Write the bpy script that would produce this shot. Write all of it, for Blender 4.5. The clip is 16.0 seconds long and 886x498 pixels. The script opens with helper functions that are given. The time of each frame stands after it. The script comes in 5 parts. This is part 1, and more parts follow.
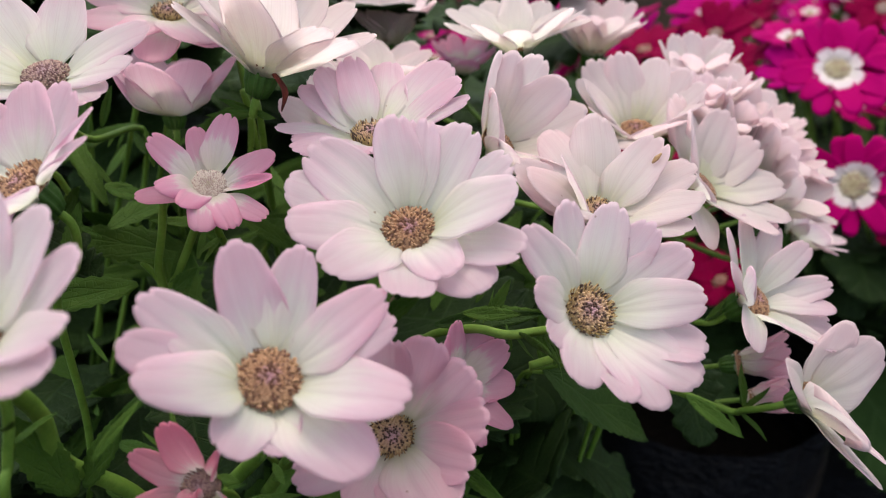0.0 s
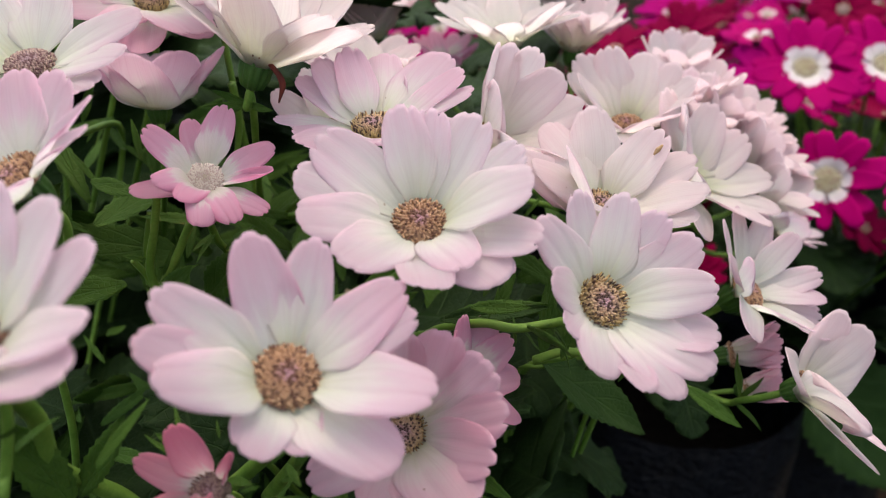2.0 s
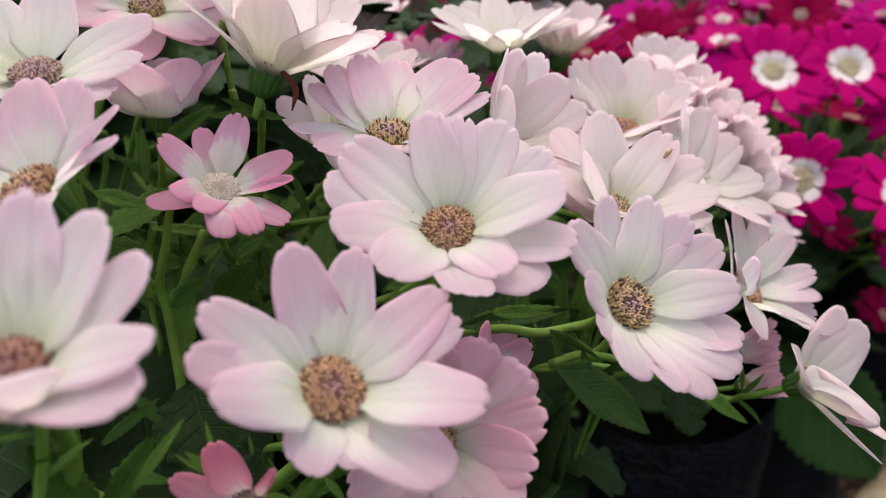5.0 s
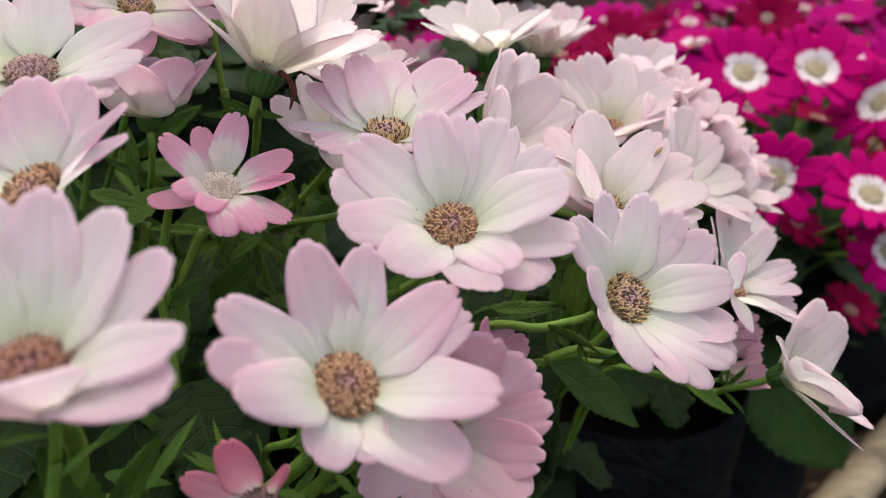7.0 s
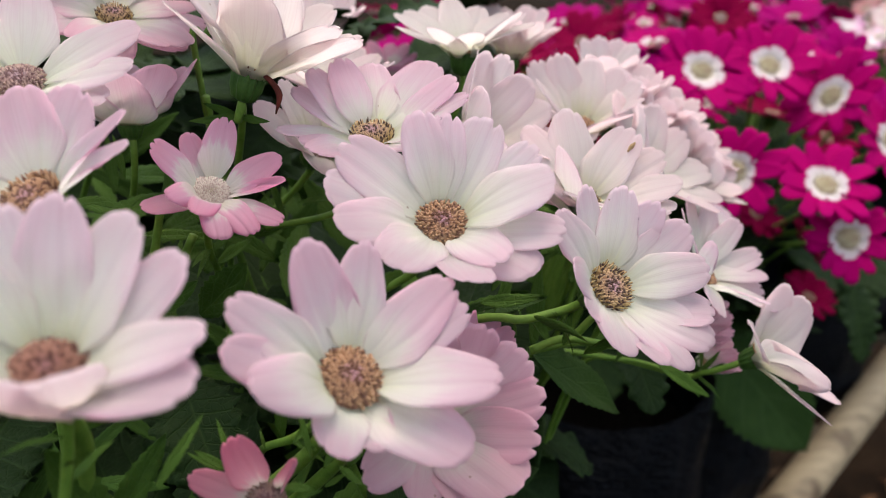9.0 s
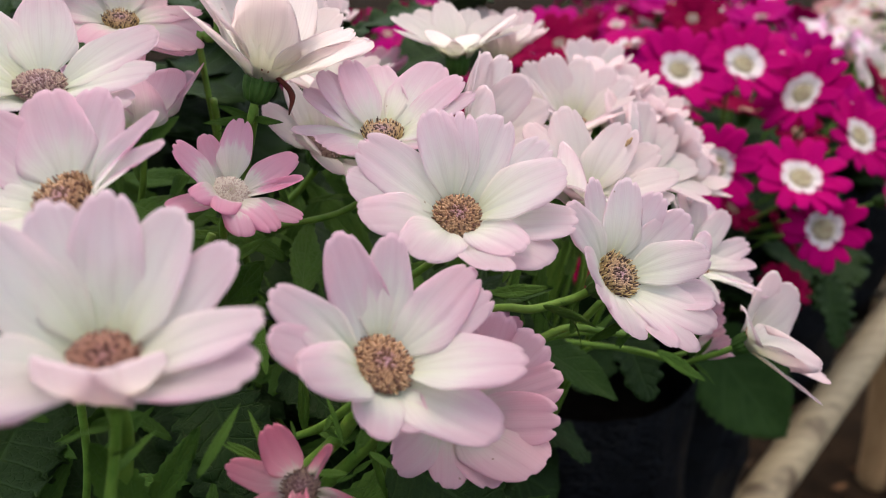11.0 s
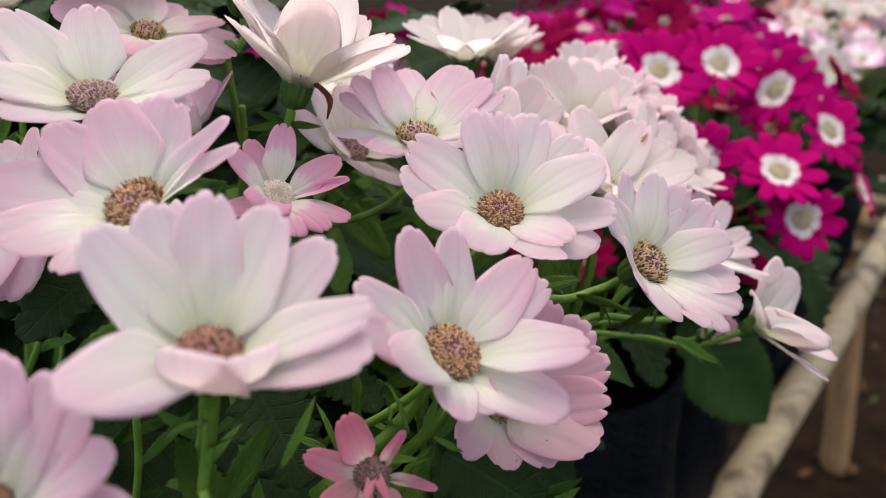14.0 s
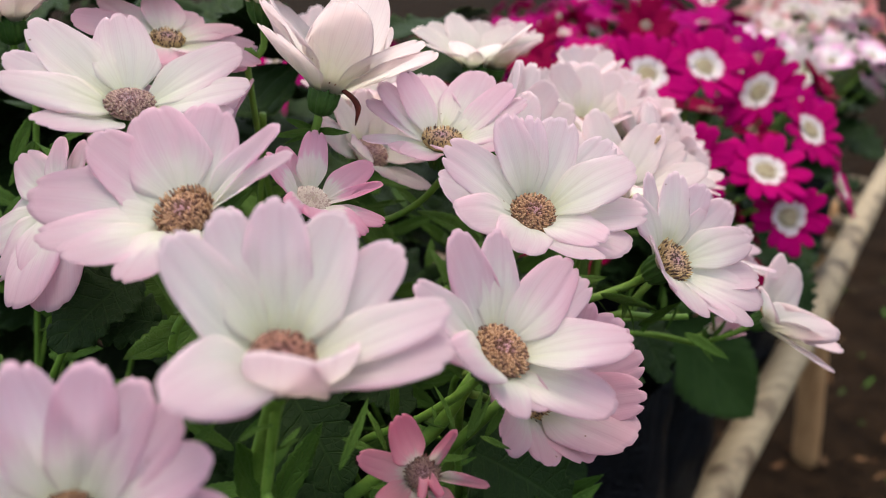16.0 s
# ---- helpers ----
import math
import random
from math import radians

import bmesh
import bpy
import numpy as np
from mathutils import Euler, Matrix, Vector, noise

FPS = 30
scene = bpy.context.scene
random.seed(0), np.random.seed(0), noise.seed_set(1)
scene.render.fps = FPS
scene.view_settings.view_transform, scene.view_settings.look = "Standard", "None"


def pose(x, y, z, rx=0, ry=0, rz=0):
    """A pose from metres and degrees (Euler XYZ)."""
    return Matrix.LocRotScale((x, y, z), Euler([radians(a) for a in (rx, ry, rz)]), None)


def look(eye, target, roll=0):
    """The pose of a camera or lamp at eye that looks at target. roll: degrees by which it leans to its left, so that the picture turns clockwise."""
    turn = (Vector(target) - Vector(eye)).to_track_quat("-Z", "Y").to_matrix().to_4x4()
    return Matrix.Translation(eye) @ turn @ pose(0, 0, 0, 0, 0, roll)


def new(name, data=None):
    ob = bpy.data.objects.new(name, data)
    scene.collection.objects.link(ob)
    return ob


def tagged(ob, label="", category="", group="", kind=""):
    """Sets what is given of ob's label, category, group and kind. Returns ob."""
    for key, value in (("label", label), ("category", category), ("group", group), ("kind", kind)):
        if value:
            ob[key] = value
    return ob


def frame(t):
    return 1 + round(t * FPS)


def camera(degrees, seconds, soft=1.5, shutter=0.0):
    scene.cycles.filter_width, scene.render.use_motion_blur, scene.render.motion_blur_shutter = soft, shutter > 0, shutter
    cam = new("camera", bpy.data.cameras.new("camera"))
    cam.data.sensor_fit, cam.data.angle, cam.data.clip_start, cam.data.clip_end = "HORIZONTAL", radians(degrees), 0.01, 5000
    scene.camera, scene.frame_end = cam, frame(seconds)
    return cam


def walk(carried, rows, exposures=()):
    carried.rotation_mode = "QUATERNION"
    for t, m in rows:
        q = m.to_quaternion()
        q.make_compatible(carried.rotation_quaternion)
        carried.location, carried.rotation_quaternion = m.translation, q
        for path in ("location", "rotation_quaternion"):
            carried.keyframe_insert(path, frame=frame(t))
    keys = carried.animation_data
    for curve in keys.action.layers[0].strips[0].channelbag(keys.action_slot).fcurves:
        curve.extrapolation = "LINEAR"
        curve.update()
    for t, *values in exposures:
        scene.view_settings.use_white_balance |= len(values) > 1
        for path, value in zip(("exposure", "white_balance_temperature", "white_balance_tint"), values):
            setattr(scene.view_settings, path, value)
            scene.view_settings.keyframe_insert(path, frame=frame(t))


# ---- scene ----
cam = camera(62.0, 16.0, soft=1.0)
METRES, EYE, TILT, LEAN, TURN = 0.11, 1.40, -25.0, 0.0, 0.0
ROWS = [
    (0.0, 0.0, 0.0, 0.0, 0.0, 0.0, -0.0),
    (0.5, -0.0296, 0.0071, -0.0084, -0.86, 0.05, 0.1),
    (1.0, -0.0609, 0.0165, -0.0118, -1.75, 0.21, 0.3),
    (1.5, -0.0942, 0.0278, -0.016, -2.65, 0.14, 0.44),
    (2.0, -0.1218, 0.035, -0.0223, -3.41, 0.2, 0.69),
    (2.5, -0.1512, 0.0376, -0.0232, -4.04, 0.2, 0.87),
    (3.0, -0.1815, 0.0426, -0.016, -4.66, 0.26, 1.09),
    (3.5, -0.2103, 0.0487, -0.0095, -5.29, 0.33, 1.25),
    (4.0, -0.2379, 0.0546, -0.0085, -5.92, 0.46, 1.49),
    (6.5, -0.3603, 0.0548, -0.0173, -9.23, 0.4, 2.3),
    (7.0, -0.378, 0.048, -0.0203, -9.9, 0.48, 2.43),
    (7.5, -0.3954, 0.0386, -0.024, -10.56, 0.53, 2.81),
    (8.0, -0.4118, 0.0282, -0.025, -11.34, 0.57, 3.37),
    (10.5, -0.5421, -0.0206, -0.049, -14.73, 0.65, 5.2),
    (11.0, -0.5761, -0.0276, -0.053, -15.17, 0.72, 5.56),
    (11.5, -0.6124, -0.0292, -0.0583, -15.66, 0.73, 5.88),
    (12.0, -0.652, -0.032, -0.0627, -16.26, 0.72, 6.16),
    (12.5, -0.6882, -0.0336, -0.0631, -16.86, 0.74, 6.5),
    (13.0, -0.727, -0.0346, -0.0636, -17.4, 0.76, 6.78),
    (13.5, -0.7625, -0.0395, -0.0616, -17.78, 0.89, 7.21),
    (14.0, -0.8005, -0.0397, -0.0599, -18.26, 0.89, 7.56),
    (14.5, -0.8404, -0.0346, -0.0556, -18.83, 0.91, 7.89),
    (15.0, -0.8825, -0.0298, -0.0507, -19.5, 0.87, 8.14),
    (15.5, -0.9233, -0.0237, -0.0459, -20.08, 0.87, 8.42),
    (16.0, -0.965, -0.0168, -0.0406, -20.66, 0.86, 8.64),
]
EXPOSURES = [(0.0, 0.54, 6700, 5.5), (8.0, 0.54, 6700, 5.5), (16.0, 0.56, 6720, 5.5)]
walk(cam, [(t, pose(0, 0, EYE, TILT, LEAN, TURN) @ pose(METRES * x, METRES * y, METRES * z, 90 + pitch, roll, yaw)) for t, x, y, z, yaw, pitch, roll in ROWS], EXPOSURES)
cam.data.dof.use_dof, cam.data.dof.focus_distance, cam.data.dof.aperture_fstop = True, 0.205, 11.0

# ---- world and light ----
world = bpy.data.worlds.new("world")
scene.world = world
world.use_nodes = True
wn, wl = world.node_tree.nodes, world.node_tree.links
sky = wn.new("ShaderNodeTexSky")
sky.sky_type, sky.sun_disc = "NISHITA", False
sky.sun_elevation, sky.sun_rotation = radians(83), radians(5)
sky.air_density, sky.dust_density, sky.ozone_density = 1.0, 6.0, 0.6
wl.new(sky.outputs[0], wn["Background"].inputs[0])
wn["Background"].inputs[1].default_value = 0.20

sun = new("sun", bpy.data.lights.new("sun", "SUN"))
sun.data.energy, sun.data.angle, sun.data.color = 1.0, radians(150), (1.0, 0.965, 0.92)
sun.matrix_world = look((0.1, 0.1, 4.3), (0.1, 0.3, 1.3))


# ---- materials ----
def shader(name):
    m = bpy.data.materials.new(name)
    m.use_nodes = True
    nodes, links = m.node_tree.nodes, m.node_tree.links
    return m, nodes, links, nodes["Principled BSDF"]


def ramp(nodes, stops):
    r = nodes.new("ShaderNodeValToRGB")
    el = r.color_ramp.elements
    while len(el) < len(stops):
        el.new(0.5)
    for e, (p, c) in zip(el, stops):
        e.position, e.color = p, (*c, 1)
    return r


def math_node(nodes, links, op, a, b=None):
    n = nodes.new("ShaderNodeMath")
    n.operation = op
    for i, v in enumerate((a, b)):
        if v is None:
            continue
        if isinstance(v, (int, float)):
            n.inputs[i].default_value = v
        else:
            links.new(v, n.inputs[i])
    return n.outputs[0]


def mix_rgb(nodes, links, fac, a, b, kind="MIX"):
    n = nodes.new("ShaderNodeMix")
    n.data_type, n.blend_type = "RGBA", kind
    for sock, v in ((n.inputs[0], fac), (n.inputs[6], a), (n.inputs[7], b)):
        if isinstance(v, (int, float)):
            sock.default_value = v
        elif isinstance(v, tuple):
            sock.default_value = (*v, 1)
        else:
            links.new(v, sock)
    return n.outputs[2]


def noise_at(nodes, links, coord, scale, detail=3.0, stretch=None):
    n = nodes.new("ShaderNodeTexNoise")
    n.inputs["Scale"].default_value, n.inputs["Detail"].default_value = scale, detail
    if stretch:
        mp = nodes.new("ShaderNodeMapping")
        mp.inputs["Scale"].default_value = stretch
        links.new(coord, mp.inputs[0])
        coord = mp.outputs[0]
    links.new(coord, n.inputs["Vector"])
    return n.outputs["Fac"]


def petal_material(name, stops, alt, blush, translucent=0.76, edge=0.03, drift=1.0, rim=0.12, gloss=0.1):
    """Petal colour runs from the base (0) to the tip (1) with fine veins along it; alt: the tone that some petals lean to."""
    m, nodes, links, bsdf = shader(name)
    uv = nodes.new("ShaderNodeUVMap").outputs[0]
    sep = nodes.new("ShaderNodeSeparateXYZ")
    links.new(uv, sep.inputs[0])
    info = nodes.new("ShaderNodeObjectInfo")
    wob = noise_at(nodes, links, uv, 5.0, 3.0, (2.0, 1.0, 1.0))
    s = math_node(nodes, links, "ADD", sep.outputs[1], math_node(nodes, links, "MULTIPLY", math_node(nodes, links, "SUBTRACT", wob, 0.5), 0.22 * drift))
    streak = noise_at(nodes, links, uv, 1.0, 2.0, (9.0, 0.7, 1.0))
    s = math_node(nodes, links, "ADD", s, math_node(nodes, links, "MULTIPLY", math_node(nodes, links, "SUBTRACT", streak, 0.5), 0.34 * drift))
    shift = math_node(nodes, links, "MULTIPLY", math_node(nodes, links, "SUBTRACT", info.outputs["Random"], 0.5), 0.30 * drift)
    s = math_node(nodes, links, "ADD", s, shift)
    t = math_node(nodes, links, "ABSOLUTE", math_node(nodes, links, "SUBTRACT", sep.outputs[0], 0.5))
    s = math_node(nodes, links, "ADD", s, math_node(nodes, links, "MULTIPLY", t, edge))
    col = ramp(nodes, stops)
    links.new(s, col.inputs[0])
    geo = nodes.new("ShaderNodeNewGeometry")
    patch = noise_at(nodes, links, geo.outputs["Position"], 60.0, 2.0)
    lean = math_node(nodes, links, "MULTIPLY", math_node(nodes, links, "MULTIPLY", patch, sep.outputs[1]), blush)
    c = mix_rgb(nodes, links, lean, col.outputs[0], alt)
    vein = noise_at(nodes, links, uv, 1.0, 3.0, (46.0, 1.2, 1.0))
    veins = ramp(nodes, [(0.34, (0.80, 0.73, 0.76)), (0.52, (1, 1, 1))])
    links.new(vein, veins.inputs[0])
    c = mix_rgb(nodes, links, 0.26, c, veins.outputs[0], "MULTIPLY")
    margin = ramp(nodes, [(0.445, (1, 1, 1)), (0.495, (0.90, 0.76, 0.81))])
    links.new(math_node(nodes, links, "ADD", t, math_node(nodes, links, "MULTIPLY", math_node(nodes, links, "SUBTRACT", wob, 0.5), 0.05)), margin.inputs[0])
    c = mix_rgb(nodes, links, rim, c, margin.outputs[0], "MULTIPLY")
    speck = nodes.new("ShaderNodeTexVoronoi")
    speck.inputs["Scale"].default_value = 240.0
    links.new(geo.outputs["Position"], speck.inputs["Vector"])
    rare = nodes.new("ShaderNodeSeparateColor")
    links.new(speck.outputs["Color"], rare.inputs[0])
    dot = math_node(nodes, links, "MULTIPLY", math_node(nodes, links, "LESS_THAN", speck.outputs["Distance"], 0.08), math_node(nodes, links, "GREATER_THAN", rare.outputs[0], 0.978))
    c = mix_rgb(nodes, links, math_node(nodes, links, "MULTIPLY", dot, 0.6), c, (0.34, 0.20, 0.13))
    links.new(c, bsdf.inputs["Base Color"])
    bsdf.inputs["Roughness"].default_value = 0.62
    bsdf.inputs["Specular IOR Level"].default_value = gloss
    bump = nodes.new("ShaderNodeBump")
    bump.inputs["Strength"].default_value, bump.inputs["Distance"].default_value = 0.4, 0.0006
    links.new(vein, bump.inputs["Height"])
    links.new(bump.outputs[0], bsdf.inputs["Normal"])
    tr = nodes.new("ShaderNodeBsdfTranslucent")
    links.new(c, tr.inputs[0])
    mixer = nodes.new("ShaderNodeMixShader")
    mixer.inputs[0].default_value = translucent
    links.new(bsdf.outputs[0], mixer.inputs[1])
    links.new(tr.outputs[0], mixer.inputs[2])
    links.new(mixer.outputs[0], nodes["Material Output"].inputs[0])
    return m


PALE = petal_material("pale_petal", [(0.0, (0.86, 0.88, 0.74)), (0.14, (0.90, 0.92, 0.84)), (0.46, (0.92, 0.915, 0.885)), (0.74, (0.905, 0.84, 0.86)), (1.0, (0.885, 0.755, 0.81))], (0.85, 0.62, 0.72), 0.34)
ROSY = petal_material("rosy_petal", [(0.0, (0.86, 0.88, 0.74)), (0.16, (0.90, 0.92, 0.85)), (0.44, (0.92, 0.91, 0.885)), (0.66, (0.895, 0.79, 0.84)), (1.0, (0.87, 0.69, 0.77))], (0.85, 0.60, 0.71), 0.36)
BLUSH = petal_material("blush_petal", [(0.0, (0.84, 0.87, 0.74)), (0.34, (0.90, 0.89, 0.86)), (0.62, (0.89, 0.75, 0.80)), (1.0, (0.86, 0.63, 0.715))], (0.84, 0.57, 0.67), 0.4)
WHITE = petal_material("white_petal", [(0.0, (0.84, 0.86, 0.70)), (0.28, (0.90, 0.885, 0.84)), (0.65, (0.905, 0.855, 0.85)), (1.0, (0.89, 0.785, 0.805))], (0.865, 0.70, 0.745), 0.35)
CREAM = petal_material("cream_petal", [(0.0, (0.86, 0.87, 0.74)), (0.3, (0.905, 0.895, 0.85)), (0.7, (0.915, 0.875, 0.86)), (1.0, (0.90, 0.825, 0.825))], (0.87, 0.73, 0.76), 0.3)
PINK = petal_material("pink_petal", [(0.0, (0.86, 0.88, 0.78)), (0.45, (0.91, 0.895, 0.875)), (0.57, (0.875, 0.64, 0.76)), (1.0, (0.86, 0.53, 0.675))], (0.83, 0.47, 0.63), 0.40)
ROSE = petal_material("rose_petal", [(0.0, (0.82, 0.84, 0.70)), (0.28, (0.88, 0.83, 0.80)), (0.46, (0.84, 0.56, 0.63)), (1.0, (0.82, 0.42, 0.53))], (0.77, 0.33, 0.47), 0.4)
MAGENTA = petal_material("magenta_petal", [(0.0, (0.80, 0.78, 0.72)), (0.29, (0.82, 0.76, 0.80)), (0.345, (0.50, 0.0, 0.155)), (1.0, (0.47, 0.0, 0.125))], (0.45, 0.0, 0.22), 0.6, 0.45, 0.0, 0.2, 0.0, 0.03)
FUCHSIA = petal_material("fuchsia_petal", [(0.0, (0.78, 0.68, 0.70)), (0.09, (0.72, 0.54, 0.62)), (0.15, (0.44, 0.0, 0.165)), (1.0, (0.42, 0.0, 0.15))], (0.40, 0.0, 0.25), 0.6, 0.45, 0.0, 0.3, 0.0, 0.03)
# Crimson stands for magenta heads in shade; the darkness is in the petal colour.
SHADED_CRIMSON = petal_material("shaded_crimson_petal", [(0.0, (0.34, 0.06, 0.10)), (0.08, (0.27, 0.0, 0.05)), (1.0, (0.22, 0.0, 0.032))], (0.28, 0.0, 0.08), 0.5, 0.42, 0.0, 0.3, 0.0, 0.03)
ORCHID = petal_material("orchid_petal", [(0.0, (0.82, 0.80, 0.78)), (0.58, (0.84, 0.76, 0.78)), (0.80, (0.74, 0.46, 0.64)), (1.0, (0.66, 0.28, 0.52))], (0.74, 0.50, 0.66), 0.4, 0.22)
SALMON = petal_material("salmon_petal", [(0.0, (0.82, 0.78, 0.72)), (0.35, (0.82, 0.62, 0.60)), (1.0, (0.76, 0.40, 0.44))], (0.8, 0.5, 0.5), 0.4)


def disc_material(name, inner, ring, outer, tips, share=0.34):
    """uv x: distance from the middle; uv y: height on the floret."""
    m, nodes, links, bsdf = shader(name)
    uv = nodes.new("ShaderNodeUVMap").outputs[0]
    sep = nodes.new("ShaderNodeSeparateXYZ")
    links.new(uv, sep.inputs[0])
    geo = nodes.new("ShaderNodeNewGeometry")
    rnd = geo.outputs["Random Per Island"]
    r = math_node(nodes, links, "ADD", sep.outputs[0], math_node(nodes, links, "MULTIPLY", math_node(nodes, links, "SUBTRACT", rnd, 0.5), 0.35))
    col = ramp(nodes, [(0.06, inner), (0.30, ring), (0.95, outer)])
    links.new(r, col.inputs[0])
    # Darker towards the floret's foot: shade of the gaps is put into the colour.
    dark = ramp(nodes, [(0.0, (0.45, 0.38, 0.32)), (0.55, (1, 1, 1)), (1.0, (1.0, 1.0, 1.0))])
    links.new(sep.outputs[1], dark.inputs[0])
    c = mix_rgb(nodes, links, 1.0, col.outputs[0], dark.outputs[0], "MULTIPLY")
    pick = math_node(nodes, links, "GREATER_THAN", rnd, 1.0 - share)
    high = math_node(nodes, links, "GREATER_THAN", sep.outputs[1], 0.6)
    c = mix_rgb(nodes, links, math_node(nodes, links, "MULTIPLY", pick, high), c, tips)
    links.new(c, bsdf.inputs["Base Color"])
    bsdf.inputs["Roughness"].default_value = 0.6
    return m


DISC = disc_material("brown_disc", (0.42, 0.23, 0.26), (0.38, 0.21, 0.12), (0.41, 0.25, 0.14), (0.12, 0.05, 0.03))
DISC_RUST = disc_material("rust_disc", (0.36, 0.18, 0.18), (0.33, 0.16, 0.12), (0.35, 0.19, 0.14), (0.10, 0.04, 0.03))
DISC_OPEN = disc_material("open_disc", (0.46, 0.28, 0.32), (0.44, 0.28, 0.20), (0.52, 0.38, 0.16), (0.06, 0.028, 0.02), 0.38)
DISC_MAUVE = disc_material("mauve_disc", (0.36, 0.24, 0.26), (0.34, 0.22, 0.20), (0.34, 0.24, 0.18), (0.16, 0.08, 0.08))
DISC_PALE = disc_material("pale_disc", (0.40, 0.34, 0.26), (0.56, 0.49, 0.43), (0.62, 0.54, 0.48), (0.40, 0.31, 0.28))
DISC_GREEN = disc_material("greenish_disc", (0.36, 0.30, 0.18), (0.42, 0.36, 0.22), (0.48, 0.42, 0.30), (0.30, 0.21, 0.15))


def leaf_material(name, dark, light, veincol, sides=7.0):
    m, nodes, links, bsdf = shader(name)
    uv = nodes.new("ShaderNodeUVMap").outputs[0]
    sep = nodes.new("ShaderNodeSeparateXYZ")
    links.new(uv, sep.inputs[0])
    info = nodes.new("ShaderNodeObjectInfo")
    geo = nodes.new("ShaderNodeNewGeometry")
    blot = noise_at(nodes, links, geo.outputs["Position"], 90.0, 4.0)
    c = mix_rgb(nodes, links, blot, dark, light)
    c = mix_rgb(nodes, links, math_node(nodes, links, "MULTIPLY", info.outputs["Random"], 0.5), c, light)
    t = math_node(nodes, links, "ABSOLUTE", math_node(nodes, links, "SUBTRACT", sep.outputs[0], 0.5))
    ph = math_node(nodes, links, "SUBTRACT", math_node(nodes, links, "MULTIPLY", sep.outputs[1], sides), math_node(nodes, links, "MULTIPLY", t, 3.2))
    saw = math_node(nodes, links, "ABSOLUTE", math_node(nodes, links, "SUBTRACT", math_node(nodes, links, "FRACT", ph), 0.5))
    side = ramp(nodes, [(0.0, (1, 1, 1)), (0.09, (0, 0, 0))])
    links.new(saw, side.inputs[0])
    mid = ramp(nodes, [(0.0, (1, 1, 1)), (0.035, (0, 0, 0))])
    links.new(t, mid.inputs[0])
    net = nodes.new("ShaderNodeTexVoronoi")
    net.feature = "DISTANCE_TO_EDGE"
    net.inputs["Scale"].default_value = 420.0
    links.new(geo.outputs["Position"], net.inputs["Vector"])
    netr = ramp(nodes, [(0.0, (1, 1, 1)), (0.10, (0, 0, 0))])
    links.new(net.outputs[0], netr.inputs[0])
    vein = math_node(nodes, links, "MAXIMUM", side.outputs[0], mid.outputs[0])
    vein2 = math_node(nodes, links, "MAXIMUM", vein, math_node(nodes, links, "MULTIPLY", netr.outputs[0], 0.35))
    c = mix_rgb(nodes, links, math_node(nodes, links, "MULTIPLY", vein2, 0.30), c, veincol)
    brim = ramp(nodes, [(0.478, (0, 0, 0)), (0.496, (1, 1, 1))])
    links.new(t, brim.inputs[0])
    c = mix_rgb(nodes, links, math_node(nodes, links, "MULTIPLY", brim.outputs[0], 0.5), c, veincol)
    links.new(c, bsdf.inputs["Base Color"])
    bsdf.inputs["Roughness"].default_value = 0.6
    bsdf.inputs["Specular IOR Level"].default_value = 0.12
    bump = nodes.new("ShaderNodeBump")
    bump.inputs["Strength"].default_value, bump.inputs["Distance"].default_value = 0.6, 0.0008
    links.new(math_node(nodes, links, "SUBTRACT", blot, vein2), bump.inputs["Height"])
    links.new(bump.outputs[0], bsdf.inputs["Normal"])
    tr = nodes.new("ShaderNodeBsdfTranslucent")
    links.new(c, tr.inputs[0])
    mixer = nodes.new("ShaderNodeMixShader")
    mixer.inputs[0].default_value = 0.18
    links.new(bsdf.outputs[0], mixer.inputs[1])
    links.new(tr.outputs[0], mixer.inputs[2])
    links.new(mixer.outputs[0], nodes["Material Output"].inputs[0])
    return m


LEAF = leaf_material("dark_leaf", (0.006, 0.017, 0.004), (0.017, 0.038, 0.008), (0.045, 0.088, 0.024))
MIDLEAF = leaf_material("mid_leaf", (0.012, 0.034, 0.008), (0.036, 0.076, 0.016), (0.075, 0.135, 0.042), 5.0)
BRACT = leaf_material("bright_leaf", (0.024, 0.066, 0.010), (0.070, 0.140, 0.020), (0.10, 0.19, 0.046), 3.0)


def plain_material(name, a, b, scale, rough=0.6, bump=0.3, depth=0.001, stretch=None, gloss=0.2):
    m, nodes, links, bsdf = shader(name)
    co = nodes.new("ShaderNodeTexCoord").outputs["Object"]
    f = noise_at(nodes, links, co, scale, 5.0, stretch)
    f2 = noise_at(nodes, links, co, scale * 6.0, 3.0, stretch)
    col = ramp(nodes, [(0.3, a), (0.7, b)])
    links.new(math_node(nodes, links, "ADD", math_node(nodes, links, "MULTIPLY", f, 0.7), math_node(nodes, links, "MULTIPLY", f2, 0.3)), col.inputs[0])
    links.new(col.outputs[0], bsdf.inputs["Base Color"])
    bsdf.inputs["Roughness"].default_value = rough
    bsdf.inputs["Specular IOR Level"].default_value = gloss
    bp = nodes.new("ShaderNodeBump")
    bp.inputs["Strength"].default_value, bp.inputs["Distance"].default_value = bump, depth
    links.new(math_node(nodes, links, "ADD", f, f2), bp.inputs["Height"])
    links.new(bp.outputs[0], bsdf.inputs["Normal"])
    return m


